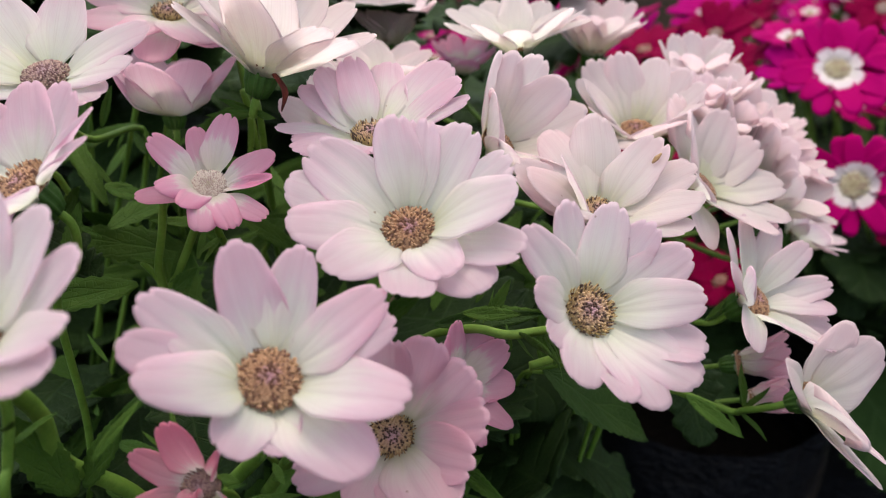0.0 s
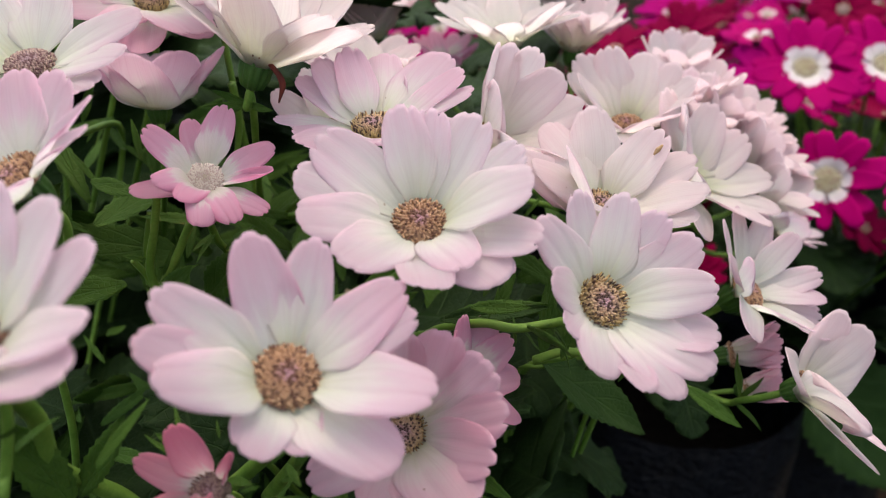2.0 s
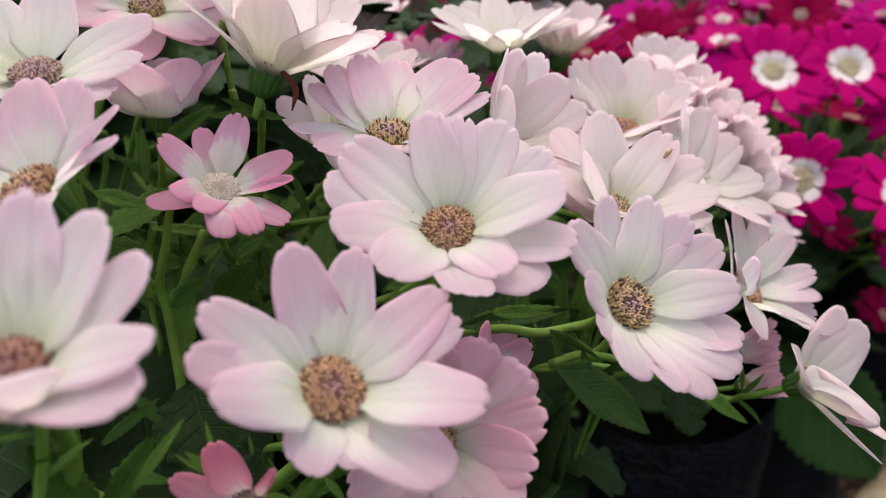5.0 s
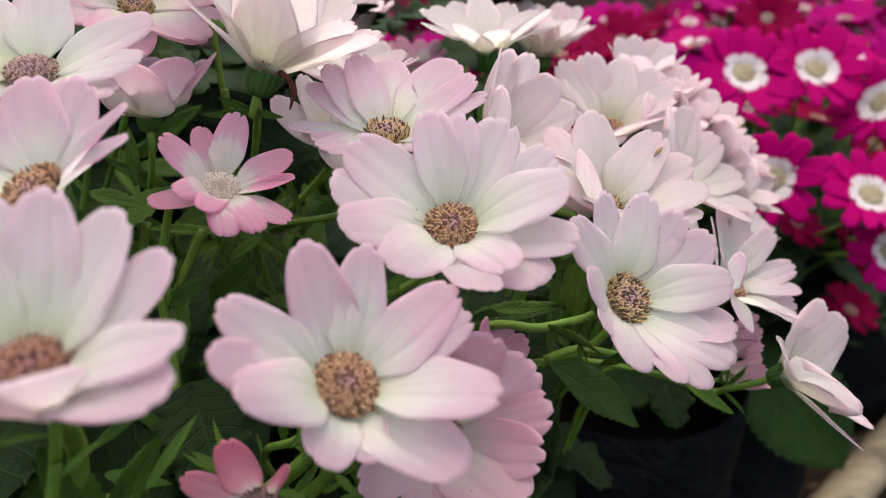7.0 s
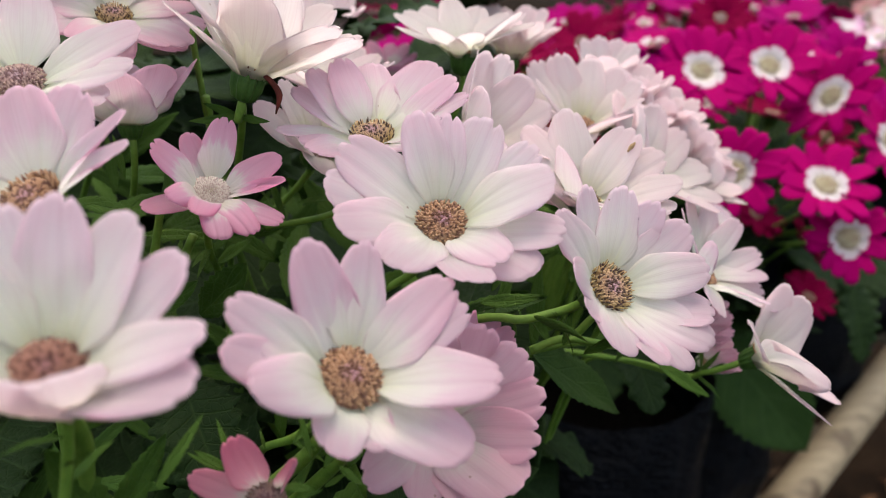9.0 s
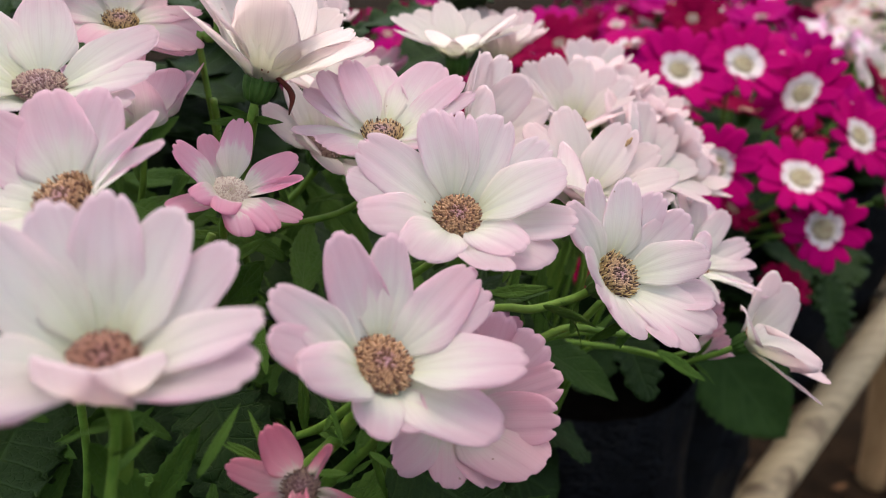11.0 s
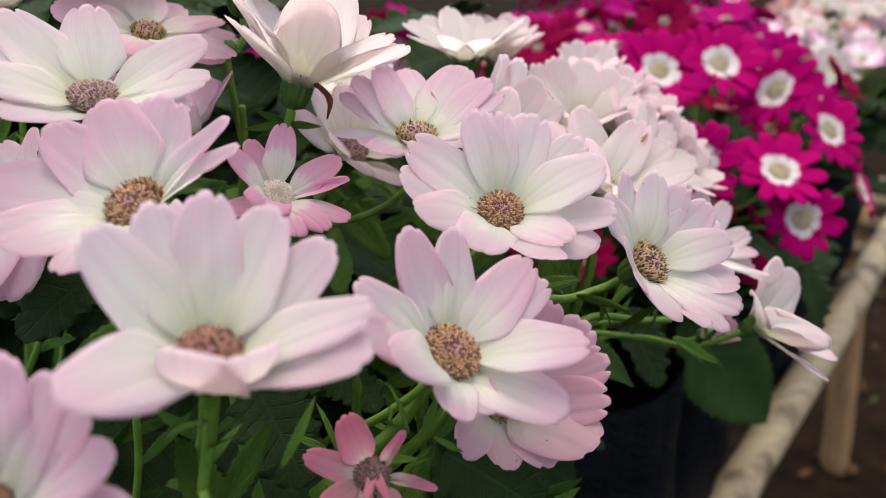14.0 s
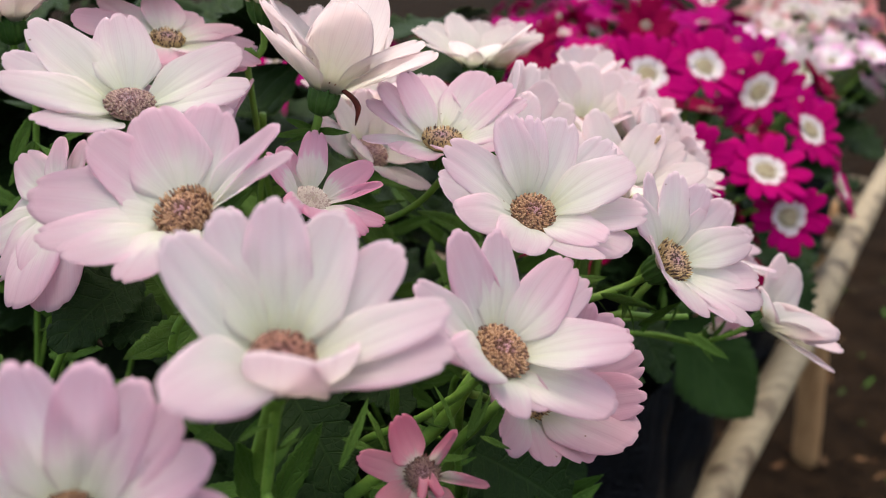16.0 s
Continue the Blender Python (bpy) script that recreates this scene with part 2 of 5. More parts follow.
STEM = plain_material("green_stem", (0.075, 0.155, 0.020), (0.15, 0.26, 0.042), 160.0, 0.5, 0.3, 0.0004)
CALYX = plain_material("green_calyx", (0.018, 0.055, 0.010), (0.055, 0.12, 0.022), 200.0, 0.55, 0.3, 0.0004)
DRIED = plain_material("dried_red", (0.035, 0.006, 0.004), (0.12, 0.022, 0.014), 300.0, 0.7)
HUSK = plain_material("husk", (0.22, 0.13, 0.06), (0.42, 0.28, 0.15), 900.0, 0.7)
BAG = plain_material("black_film", (0.002, 0.0023, 0.0035), (0.005, 0.006, 0.009), 26.0, 0.40, 0.9, 0.006, (1.0, 1.0, 2.5), 0.055)
SOIL = plain_material("soil", (0.003, 0.0025, 0.002), (0.008, 0.006, 0.005), 30.0, 0.95, 0.8, 0.01, None, 0.03)
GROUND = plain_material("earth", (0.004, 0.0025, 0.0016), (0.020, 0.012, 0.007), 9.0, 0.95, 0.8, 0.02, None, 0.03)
POST = plain_material("brown_wood", (0.19, 0.10, 0.045), (0.38, 0.23, 0.115), 14.0, 0.75, 0.5, 0.002, (6.0, 6.0, 0.8))
DECK = plain_material("grey_wood", (0.10, 0.08, 0.06), (0.22, 0.18, 0.13), 14.0, 0.8, 0.5, 0.002, (0.8, 6.0, 6.0))


def litter_material():
    m, nodes, links, bsdf = shader("leaf_litter")
    geo = nodes.new("ShaderNodeNewGeometry")
    col = ramp(nodes, [(0.0, (0.055, 0.024, 0.011)), (0.35, (0.09, 0.048, 0.022)), (0.6, (0.05, 0.03, 0.018)), (0.8, (0.03, 0.06, 0.012)), (1.0, (0.05, 0.10, 0.02))])
    links.new(geo.outputs["Random Per Island"], col.inputs[0])
    links.new(col.outputs[0], bsdf.inputs["Base Color"])
    bsdf.inputs["Roughness"].default_value = 0.85
    bsdf.inputs["Specular IOR Level"].default_value = 0.1
    return m


LITTER = litter_material()


def peeled_pole():
    """Pale peeled pole with dark brown bark patches and knots."""
    m, nodes, links, bsdf = shader("peeled_pole")
    co = nodes.new("ShaderNodeTexCoord").outputs["Object"]
    grain = noise_at(nodes, links, co, 30.0, 5.0, (0.25, 3.0, 3.0))
    base = ramp(nodes, [(0.3, (0.19, 0.145, 0.09)), (0.7, (0.35, 0.28, 0.18))])
    links.new(grain, base.inputs[0])
    spots = noise_at(nodes, links, co, 13.0, 2.0)
    mask = ramp(nodes, [(0.54, (0, 0, 0)), (0.62, (1, 1, 1))])
    links.new(spots, mask.inputs[0])
    c = mix_rgb(nodes, links, math_node(nodes, links, "MULTIPLY", mask.outputs[0], 0.9), base.outputs[0], (0.07, 0.043, 0.022))
    links.new(c, bsdf.inputs["Base Color"])
    bsdf.inputs["Roughness"].default_value = 0.7
    bp = nodes.new("ShaderNodeBump")
    bp.inputs["Strength"].default_value, bp.inputs["Distance"].default_value = 0.5, 0.002
    links.new(grain, bp.inputs["Height"])
    links.new(bp.outputs[0], bsdf.inputs["Normal"])
    return m


POLE = peeled_pole()


# ---- mesh helpers ----
def mesh_of(name, verts, faces, uvs=None, smooth=True):
    me = bpy.data.meshes.new(name)
    me.from_pydata([tuple(v) for v in verts], [], faces)
    if uvs is not None:
        layer = me.uv_layers.new(name="UVMap")
        idx = np.empty(len(me.loops), dtype=np.int32)
        me.loops.foreach_get("vertex_index", idx)
        layer.data.foreach_set("uv", np.asarray(uvs, dtype=np.float32)[idx].ravel())
    if smooth:
        me.polygons.foreach_set("use_smooth", [True] * len(me.polygons))
    me.update()
    return me


def part(name, me, material, parent, label="", m=None):
    ob = new(name, me)
    if material and not me.materials:
        me.materials.append(material)
    ob.parent = parent
    if m is not None:
        ob.matrix_basis = m
    return tagged(ob, label)


def sheet(P, N, uv, thick):
    """Verts, faces, uvs of a grid sheet (rows x cols x 3) with thickness along -N."""
    r, c = P.shape[:2]
    v = np.concatenate([P.reshape(-1, 3), (P - N * thick).reshape(-1, 3)])
    k = r * c
    f = []
    for i in range(r - 1):
        for j in range(c - 1):
            a = i * c + j
            f.append((a, a + 1, a + c + 1, a + c))
            f.append((k + a, k + a + c, k + a + c + 1, k + a + 1))
    rim = [j for j in range(c)] + [i * c + c - 1 for i in range(1, r)] + [(r - 1) * c + j for j in range(c - 2, -1, -1)] + [i * c for i in range(r - 2, 0, -1)]
    for a, b in zip(rim, rim[1:] + rim[:1]):
        f.append((b, a, k + a, k + b))
    return v, f, np.concatenate([uv.reshape(-1, 2)] * 2)


def grid_normals(P):
    du, dv = np.gradient(P, axis=0), np.gradient(P, axis=1)
    n = np.cross(dv, du)
    return n / (np.linalg.norm(n, axis=2, keepdims=True) + 1e-12)


def petal_mesh(base, tip, up, width, arch, cup, rng, rows=16, cols=17, curl=0.0, root=0.24, blunt=0.5, fold=0.0):
    """A petal from base to tip, widest past its middle, with a three-lobed end and two grooves; up: its upper side. arch: how far it bows up;
    cup: how far its edges rise; curl: roll of its end; blunt: from a long round end (0) to a square one (1); fold: how far it closes along its middle."""
    base, tip, up = (np.asarray(v, float) for v in (base, tip, up))
    d = tip - base
    l = np.linalg.norm(d)
    d = d / l
    side = np.cross(d, up)
    side /= np.linalg.norm(side)
    up = np.cross(side, d)
    s = np.linspace(0, 1, rows) ** 0.9
    lin = np.linspace(-1, 1, cols)
    t = 0.6 * lin + 0.4 * np.sin(lin * np.pi / 2)
    S, T = np.meshgrid(s, t, indexing="ij")
    k = min(0.55, width / l * (1.02 - 0.42 * blunt) * rng.uniform(0.88, 1.1))
    notch = rng.choice((0.02, 0.035, 0.05, 0.065)) * min(1.0, width / l * 2.2) * (0.6 + 0.8 * blunt)
    off, low = rng.uniform(0.24, 0.36), rng.uniform(0.3, 1.0)
    end = 1.0 - k * (1.0 - np.sqrt(np.clip(1.0 - np.abs(T) ** (2.0 + 0.8 * blunt), 0, 1)))
    end = end - notch * np.exp(-((T - off) / 0.075) ** 2) - low * notch * np.exp(-((T + off) / 0.075) ** 2)
    end = end + rng.uniform(-0.03, 0.03) * T
    prof = root + (1 - root) * np.sin(np.clip(S / (0.60 + 0.12 * blunt), 0, 1) * np.pi / 2) ** 1.3
    prof = prof * (1.0 - (0.14 - 0.08 * blunt) * np.clip((S - 0.62) / 0.38, 0, 1) ** 2)
    y = S * end * l
    x = T * prof * width * 0.5 * (1.0 - 0.45 * fold * np.abs(T)) + rng.uniform(-0.045, 0.045) * l * np.sin(S * np.pi) * 0.7
    z = arch * l * 4 * S * (1 - S) + cup * width * (T ** 2 - 0.3) * (0.35 + 0.65 * np.sin(S * np.pi * 0.8))
    z += fold * width * 0.5 * np.abs(T) * np.sin(S * np.pi * 0.9)
    g = rng.uniform(0.012, 0.03)
    z -= g * width * (np.exp(-((T - 0.36) / 0.11) ** 2) + rng.uniform(0.4, 1.0) * np.exp(-((T + 0.36) / 0.11) ** 2)) * np.sin(np.clip(S * 0.92 + 0.06, 0, 1) * np.pi)
    z += rng.uniform(-0.05, 0.10) * width * T * np.sqrt(S)
    z += 0.028 * width * np.abs(T) * np.sin(S * rng.uniform(4, 9) + rng.uniform(0, 6)) * S
    z += rng.uniform(-0.012, 0.006) * l * np.clip((S - 0.7) / 0.3, 0, 1) ** 2
    if curl:
        a = np.clip((S - 0.5) / 0.5, 0, 1) ** 1.5
        z += curl * l * a
        y -= abs(curl) * l * a * 0.35
    P = base + y[..., None] * d + x[..., None] * side + z[..., None] * up
    N = grid_normals(P)
    if (N * up).sum() < 0:
        N = -N
    return sheet(P, N, np.stack([T * 0.5 + 0.5, S], -1), 0.00028)


def disc_mesh(radius, height, n, rng, open_ring=False, sides=5):
    """Domed disc of many small florets; open_ring: the outer ones stand up as dark stamens."""
    V, F, U = [], [], []
    # dome
    rings, seg = 5, 18
    for i in range(rings + 1):
        a = i / rings * np.pi / 2
        for j in range(seg):
            b = j / seg * 2 * np.pi
            V.append((radius * 0.97 * np.sin(a) * np.cos(b), radius * 0.97 * np.sin(a) * np.sin(b), height * 0.86 * np.cos(a) - height))
            U.append((np.sin(a), 0.35))
    for i in range(rings):
        for j in range(seg):
            q = (j + 1) % seg
            F.append((i * seg + j, (i + 1) * seg + j, (i + 1) * seg + q, i * seg + q))
    for k in range(n):
        rr = math.sqrt((k + 0.5) / n)
        a = k * 2.39996 + rng.uniform(-0.1, 0.1)
        r = radius * rr
        nx, nz = rr * 0.75, math.sqrt(max(0.05, 1 - (rr * 0.75) ** 2))
        o = np.array([r * np.cos(a), r * np.sin(a), height * 0.86 * math.sqrt(max(0.0, 1 - (rr * 0.97) ** 2)) - height])
        ax = np.array([nx * np.cos(a), nx * np.sin(a), nz])
        h = radius * (0.09 + 0.03 * rr) * rng.uniform(0.8, 1.25)
        w = radius * 1.0 / math.sqrt(n) * rng.uniform(0.85, 1.0)
        if open_ring and rr > 0.72:
            h *= rng.uniform(1.6, 2.8)
            w *= 0.72
            ax = np.array([0.35 * np.cos(a), 0.35 * np.sin(a), 0.93])
        e1 = np.cross(ax, (0.3, 0.1, 1.0))
        e1 /= np.linalg.norm(e1)
        e2 = np.cross(ax, e1)
        first = len(V)
        for lv, (hh, ww) in enumerate(((-0.5, 0.75), (0.45, 1.05), (1.0, 0.6))):
            for j in range(sides):
                b = j / sides * 2 * np.pi
                V.append(tuple(o + ax * h * hh + (e1 * np.cos(b) + e2 * np.sin(b)) * w * ww))
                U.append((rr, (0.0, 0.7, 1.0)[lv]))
        for lv in range(2):
            for j in range(sides):
                q = (j + 1) % sides
                F.append((first + lv * sides + j, first + lv * sides + q, first + (lv + 1) * sides + q, first + (lv + 1) * sides + j))
        F.append(tuple(first + 2 * sides + j for j in range(sides)))
    return mesh_of("disc", V, F, U)


def lathe(name, profile, seg=14, ridge=0.0, count=9):
    V, F = [], []
    for r, z in profile:
        for j in range(seg):
            a = j / seg * 2 * np.pi
            q = r * (1 + ridge * np.cos(a * count))
            V.append((q * np.cos(a), q * np.sin(a), z))
    for i in range(len(profile) - 1):
        for j in range(seg):
            k = (j + 1) % seg
            F.append((i * seg + j, i * seg + k, (i + 1) * seg + k, (i + 1) * seg + j))
    F.append(tuple(range(seg))[::-1])
    F.append(tuple((len(profile) - 1) * seg + j for j in range(seg)))
    return mesh_of(name, V, F)


def tube(name, pts, radii, seg=8, steps=6, rough=0.0, rng=None):
    """A smooth tube through pts (Catmull-Rom) with the radii given at them."""
    pts = [np.asarray(p, float) for p in pts]
    ext = [2 * pts[0] - pts[1], *pts, 2 * pts[-1] - pts[-2]]
    line, rad = [], []
    for i in range(1, len(ext) - 2):
        a, b, c, d = ext[i - 1:i + 3]
        for k in range(steps + (i == len(ext) - 3)):
            u = k / steps
            line.append(0.5 * (2 * b + (c - a) * u + (2 * a - 5 * b + 4 * c - d) * u * u + (3 * b - a - 3 * c + d) * u ** 3))
            rad.append(radii[i - 1] + (radii[i] - radii[i - 1]) * u)
    line = np.array(line)
    tan = np.gradient(line, axis=0)
    ref = np.array([0.31, 0.17, 0.93])
    V, F = [], []
    for p, tg, r in zip(line, tan, rad):
        tg = tg / (np.linalg.norm(tg) + 1e-12)
        if abs(tg @ ref) > 0.97:
            ref = np.array([0.9, 0.3, 0.1])
        e1 = np.cross(tg, ref)
        e1 /= np.linalg.norm(e1)
        e2 = np.cross(tg, e1)
        for j in range(seg):
            a = j / seg * 2 * np.pi
            q = r * (1 + (rng.uniform(-rough, rough) if rough else 0))
            V.append(tuple(p + (e1 * np.cos(a) + e2 * np.sin(a)) * q))
    n = len(line)
    for i in range(n - 1):
        for j in range(seg):
            k = (j + 1) % seg
            F.append((i * seg + j, i * seg + k, (i + 1) * seg + k, (i + 1) * seg + j))
    F.append(tuple(range(seg))[::-1])
    F.append(tuple((n - 1) * seg + j for j in range(seg)))
    return mesh_of(name, V, F)


# ---- the flowers ----
def plant(at, label, group=""):
    ob = new("cineraria_plant")
    ob.location = at
    return tagged(ob, label, "flower plant", group)


def axes(az, tilt):
    """Turn whose z leans tilt degrees from upright towards the compass angle az."""
    a, b = radians(az), radians(tilt)
    n = Vector((math.sin(b) * math.cos(a), math.sin(b) * math.sin(a), math.cos(b)))
    u = Vector((-math.sin(a), math.cos(a), 0))
    return Matrix((u, n.cross(u), n)).transposed().to_4x4()


def filled(petals):
    """The petals named, with others of their kind in the wide gaps between them."""
    out = sorted(petals)
    length, lift = sum(p[1] for p in out) / len(out), sum(p[2] for p in out) / len(out)
    extra = []
    for a, b in zip(out, out[1:] + [(out[0][0] + 360, 0, 0)]):
        gap = b[0] - a[0]
        n = max(0, round(gap / 38) - 1)
        extra += [(a[0] + gap * (i + 1) / (n + 1), length * 0.97, lift) for i in range(n)]
    return out + extra


def ring(n, length, lift, seed, spread=6):
    r = random.Random(seed)
    return [(360 / n * i + r.uniform(-7, 7), length * r.uniform(0.9, 1.06), lift + r.uniform(-spread, spread)) for i in range(n)]


CALYX_MESHES = {}


def flower(owner, at, az, tilt, petals, mat=None, disc=None, radius=6.6, wide=0.62, arch=0.055, cup=0.04, fill=True, stem=None, label="", seed=0, white=(), open_ring=False, dome=3.2, fine=True, thick=1.15, bracts=0, root=0.24):
    """A flower head: calyx, petals (angle, length in mm, lift in degrees; then bow, width against the others, mm under the top ones, bluntness, curl, fold), disc and stem. at: the disc's top."""
    rng = np.random.default_rng(seed + 1000)
    m = Matrix.Translation(at) @ axes(az, tilt)
    key = round(radius)
    if key not in CALYX_MESHES:
        q = radius / 1000
        CALYX_MESHES[key] = lathe("calyx", [(q * 0.20, -q * 2.0), (q * 0.50, -q * 1.85), (q * 0.68, -q * 1.35), (q * 0.72, -q * 0.8), (q * 0.70, -q * 0.45)], 52, 0.10, 13)
    head = part("flower_head", CALYX_MESHES[key], CALYX, owner, label, owner.matrix_basis.inverted() @ m)
    q = radius / 1000
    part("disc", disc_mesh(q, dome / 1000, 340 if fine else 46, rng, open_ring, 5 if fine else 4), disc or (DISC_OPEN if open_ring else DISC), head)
    whole = filled(petals) if fill else petals
    order = {k: n for n, k in enumerate(sorted(range(len(whole)), key=lambda k: whole[k][0] % 360))}
    for i, (ang, length, lift, *own) in enumerate(whole):
        a, e, ln = radians(ang), radians(lift), length / 1000
        rad = np.array([math.cos(a), math.sin(a), 0])
        tip = ln * (rad * math.cos(e) + np.array([0, 0, math.sin(e)]))
        arch_i, wide_i, under, blunt, curl, fold = (*own, None, None, None, None, None, None)[:6] if own else (None,) * 6
        under = (2.0 if order[i] % 2 else 0.0) if under is None else under
        base = rad * q * 0.72 + np.array([0, 0, -dome / 1000 * 0.95 - under / 1000])
        up = np.array([0, 0, 1.0]) * math.cos(e) - rad * math.sin(e)
        rows, cols = (17, 27) if fine else (8, 9)
        bow = arch * rng.uniform(0.6, 1.3) - under * 0.006 if arch_i is None else arch_i
        v, f, uv = petal_mesh(base, tip, up, ln * wide * (wide_i or rng.uniform(0.92, 1.1)), bow, cup * rng.uniform(0.5, 1.4), rng, rows, cols, curl or 0.0, root, rng.uniform(0.2, 0.8) if blunt is None else blunt, fold or 0.0)
        part("petal", mesh_of("petal", v, f, uv), WHITE if i in white else mat or PALE, head)
    if stem is not None:
        inv = m.inverted()
        p0, n = Vector((0, 0, -q * 1.5)), Vector((0, 0, -1))
        goal = [inv @ Vector(p) for p in stem]
        p1 = p0 + n * 0.009
        far = (goal[0] - p1).length
        pts = [p0, p1, p1 + n * min(0.006, 0.12 * far) + (goal[0] - p1).normalized() * min(0.02, far * 0.4)] + goal
        a, b, c = pts[-3:]
        step = min(0.4, 1.2 * (b - a).length / (c - b).length)
        pts.insert(-1, b.lerp(c, step * 0.5) + (b - a).normalized() * min(0.012, (c - b).length * 0.1))
        pts.insert(-1, b.lerp(c, max(0.45, step)))
        r = thick / 1000
        part("stem", tube("stem", pts, [r * 1.1] + [r] * (len(pts) - 2) + [r * 1.3]), STEM, head)
        for k in range(bracts):
            u = rng.uniform(0.15, 0.9)
            a, c = pts[1], pts[3]
            p = a.lerp(c, u)
            d = (c - a).normalized()
            w = Vector(rng.normal(size=3)).cross(d).normalized()
            y = (w * 0.8 - d * rng.uniform(0.2, 0.9)).normalized()
            x = y.cross(-d).normalized()
            ln = rng.uniform(0.006, 0.017) * thick
            turn = Matrix((x, y, x.cross(y))).transposed().to_4x4()
            part("stem_leaf", BRACTS[k % 3], BRACT, head, "", Matrix.Translation(p) @ turn @ Matrix.Diagonal((ln, ln, ln, 1)))
    return head


# ---- leaves ----
def leaf_mesh(length, width, rng, teeth=0.1, droop=0.15, fold=0.12, narrow=False, rows=43, cols=11, lobes=7):
    """A broad leaf with rounded, finely toothed lobes, or a narrow one with small teeth."""
    s = np.linspace(0, 1, rows)
    t = np.linspace(-1, 1, cols)
    S, T = np.meshgrid(s, t, indexing="ij")
    if narrow:
        prof = np.sin(np.clip(S * 0.97 + 0.03, 0, 1) * np.pi) ** 0.75 * (1 - 0.35 * S)
        edge = np.where(np.arange(rows) % 2 == 0, 1.0, 1.0 - teeth)[:, None] + 0 * T
    else:
        prof = np.clip(S / 0.16, 0, 1) ** 0.6 * np.sqrt(np.clip(1 - ((S - 0.36) / 0.66) ** 2, 0, 1)) * (1 + 0.06 * np.cos(S * 17))
        swell = np.abs(np.sin((S ** 0.9 * lobes + 0.12 * np.sign(T)) * np.pi)) ** 0.7
        edge = 1.0 - 1.5 * teeth * (1 - swell) - 0.03 * (np.arange(rows) % 2)[:, None]
    near = np.clip((np.abs(T) - 0.55) / 0.45, 0, 1)
    x = T * prof * (1 + (edge - 1) * near) * width * 0.5
    y = S * length + (0 if narrow else -0.10 * length * np.abs(T) ** 2 * (1 - S))
    z = -droop * length * S ** 2 + fold * np.abs(x) + 0.05 * width * np.sin(S * 9 + rng.uniform(0, 6)) * T ** 2
    if not narrow:
        z += 0.022 * width * np.cos((S * lobes - np.abs(T) * 1.6) * 2 * np.pi) * np.abs(T) + 0.03 * width * np.sin(S * lobes * 2 * np.pi + 1.0) * near * np.sign(T) + rng.uniform(-0.05, 0.05) * width * T
    P = np.stack([x, y, z], -1)
    N = grid_normals(P)
    if N[..., 2].sum() < 0:
        N = -N
    v, f, uv = sheet(P, N, np.stack([T * 0.5 + 0.5, S], -1), 0.0004)
    return mesh_of("leaf", v, f, uv)


LEAVES = [leaf_mesh(1.0, w, np.random.default_rng(i), 0.16, d, 0.14) for i, (w, d) in enumerate(((0.86, 0.22), (0.76, 0.1), (0.95, 0.3), (0.7, 0.16)))]
LANCES = [leaf_mesh(1.0, w, np.random.default_rng(i + 30), 0.10, d, 0.35, True, 31, 7) for i, (w, d) in enumerate(((0.36, 0.0), (0.30, -0.04)))]
BRACTS = [leaf_mesh(1.0, w, np.random.default_rng(i + 20), 0.14, d, 0.3, True, 21, 5) for i, (w, d) in enumerate(((0.24, 0.1), (0.30, -0.12), (0.18, 0.22)))]


def leaf(owner, base, tip, up=(0, 0, 1), kind=0, wide=1.0, bract=False, label="", lance=False):
    """A leaf from base to tip, its face towards up."""
    b, d = Vector(base), Vector(tip) - Vector(base)
    y = d.normalized()
    x = y.cross(Vector(up)).normalized()
    z = x.cross(y)
    m = Matrix((x, y, z)).transposed().to_4x4()
    shapes = BRACTS if bract else LANCES if lance else LEAVES
    me = shapes[kind % len(shapes)]
    ln = d.length
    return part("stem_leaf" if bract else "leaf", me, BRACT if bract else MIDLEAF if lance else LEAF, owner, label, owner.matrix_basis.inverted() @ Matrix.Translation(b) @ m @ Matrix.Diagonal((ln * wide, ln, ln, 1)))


def sprig_bed(owner, x0, x1, y0, y1, z0, z1, n, size, seed):
    """Narrow stem leaves standing up between the flowers."""
    r = random.Random(seed)
    for i in range(n):
        p = Vector((r.uniform(x0, x1), r.uniform(y0, y1), r.uniform(z0, z1)))
        a, ln = r.uniform(0, 2 * math.pi), size * r.uniform(0.6, 1.3)
        d = Vector((math.cos(a), math.sin(a), r.uniform(0.1, 1.1))).normalized() * ln
        leaf(owner, p, p + d, (r.uniform(-0.5, 0.5), -0.8, 0.6), i, r.uniform(0.9, 1.5), True)


def stalk(owner, pts, r0, r1, name="stalk"):
    inv = owner.matrix_basis.inverted()
    n = len(pts)
    return part(name, tube(name, [inv @ Vector(p) for p in pts], [r0 + (r1 - r0) * i / (n - 1) for i in range(n)]), STEM, owner)


def leaf_bed(owner, x0, x1, y0, y1, z0, z1, n, size, seed):
    r = random.Random(seed)
    for i in range(n):
        p = Vector((r.uniform(x0, x1), r.uniform(y0, y1), r.uniform(z0, z1)))
        a = r.uniform(0, 2 * math.pi)
        ln = size * r.uniform(0.7, 1.2)
        d = Vector((math.cos(a), math.sin(a), r.uniform(-0.35, 0.25))) * ln
        leaf(owner, p - d * 0.4, p + d * 0.6, (r.uniform(-0.4, 0.4), r.uniform(-0.7, 0.1), 1), i, r.uniform(0.85, 1.1))


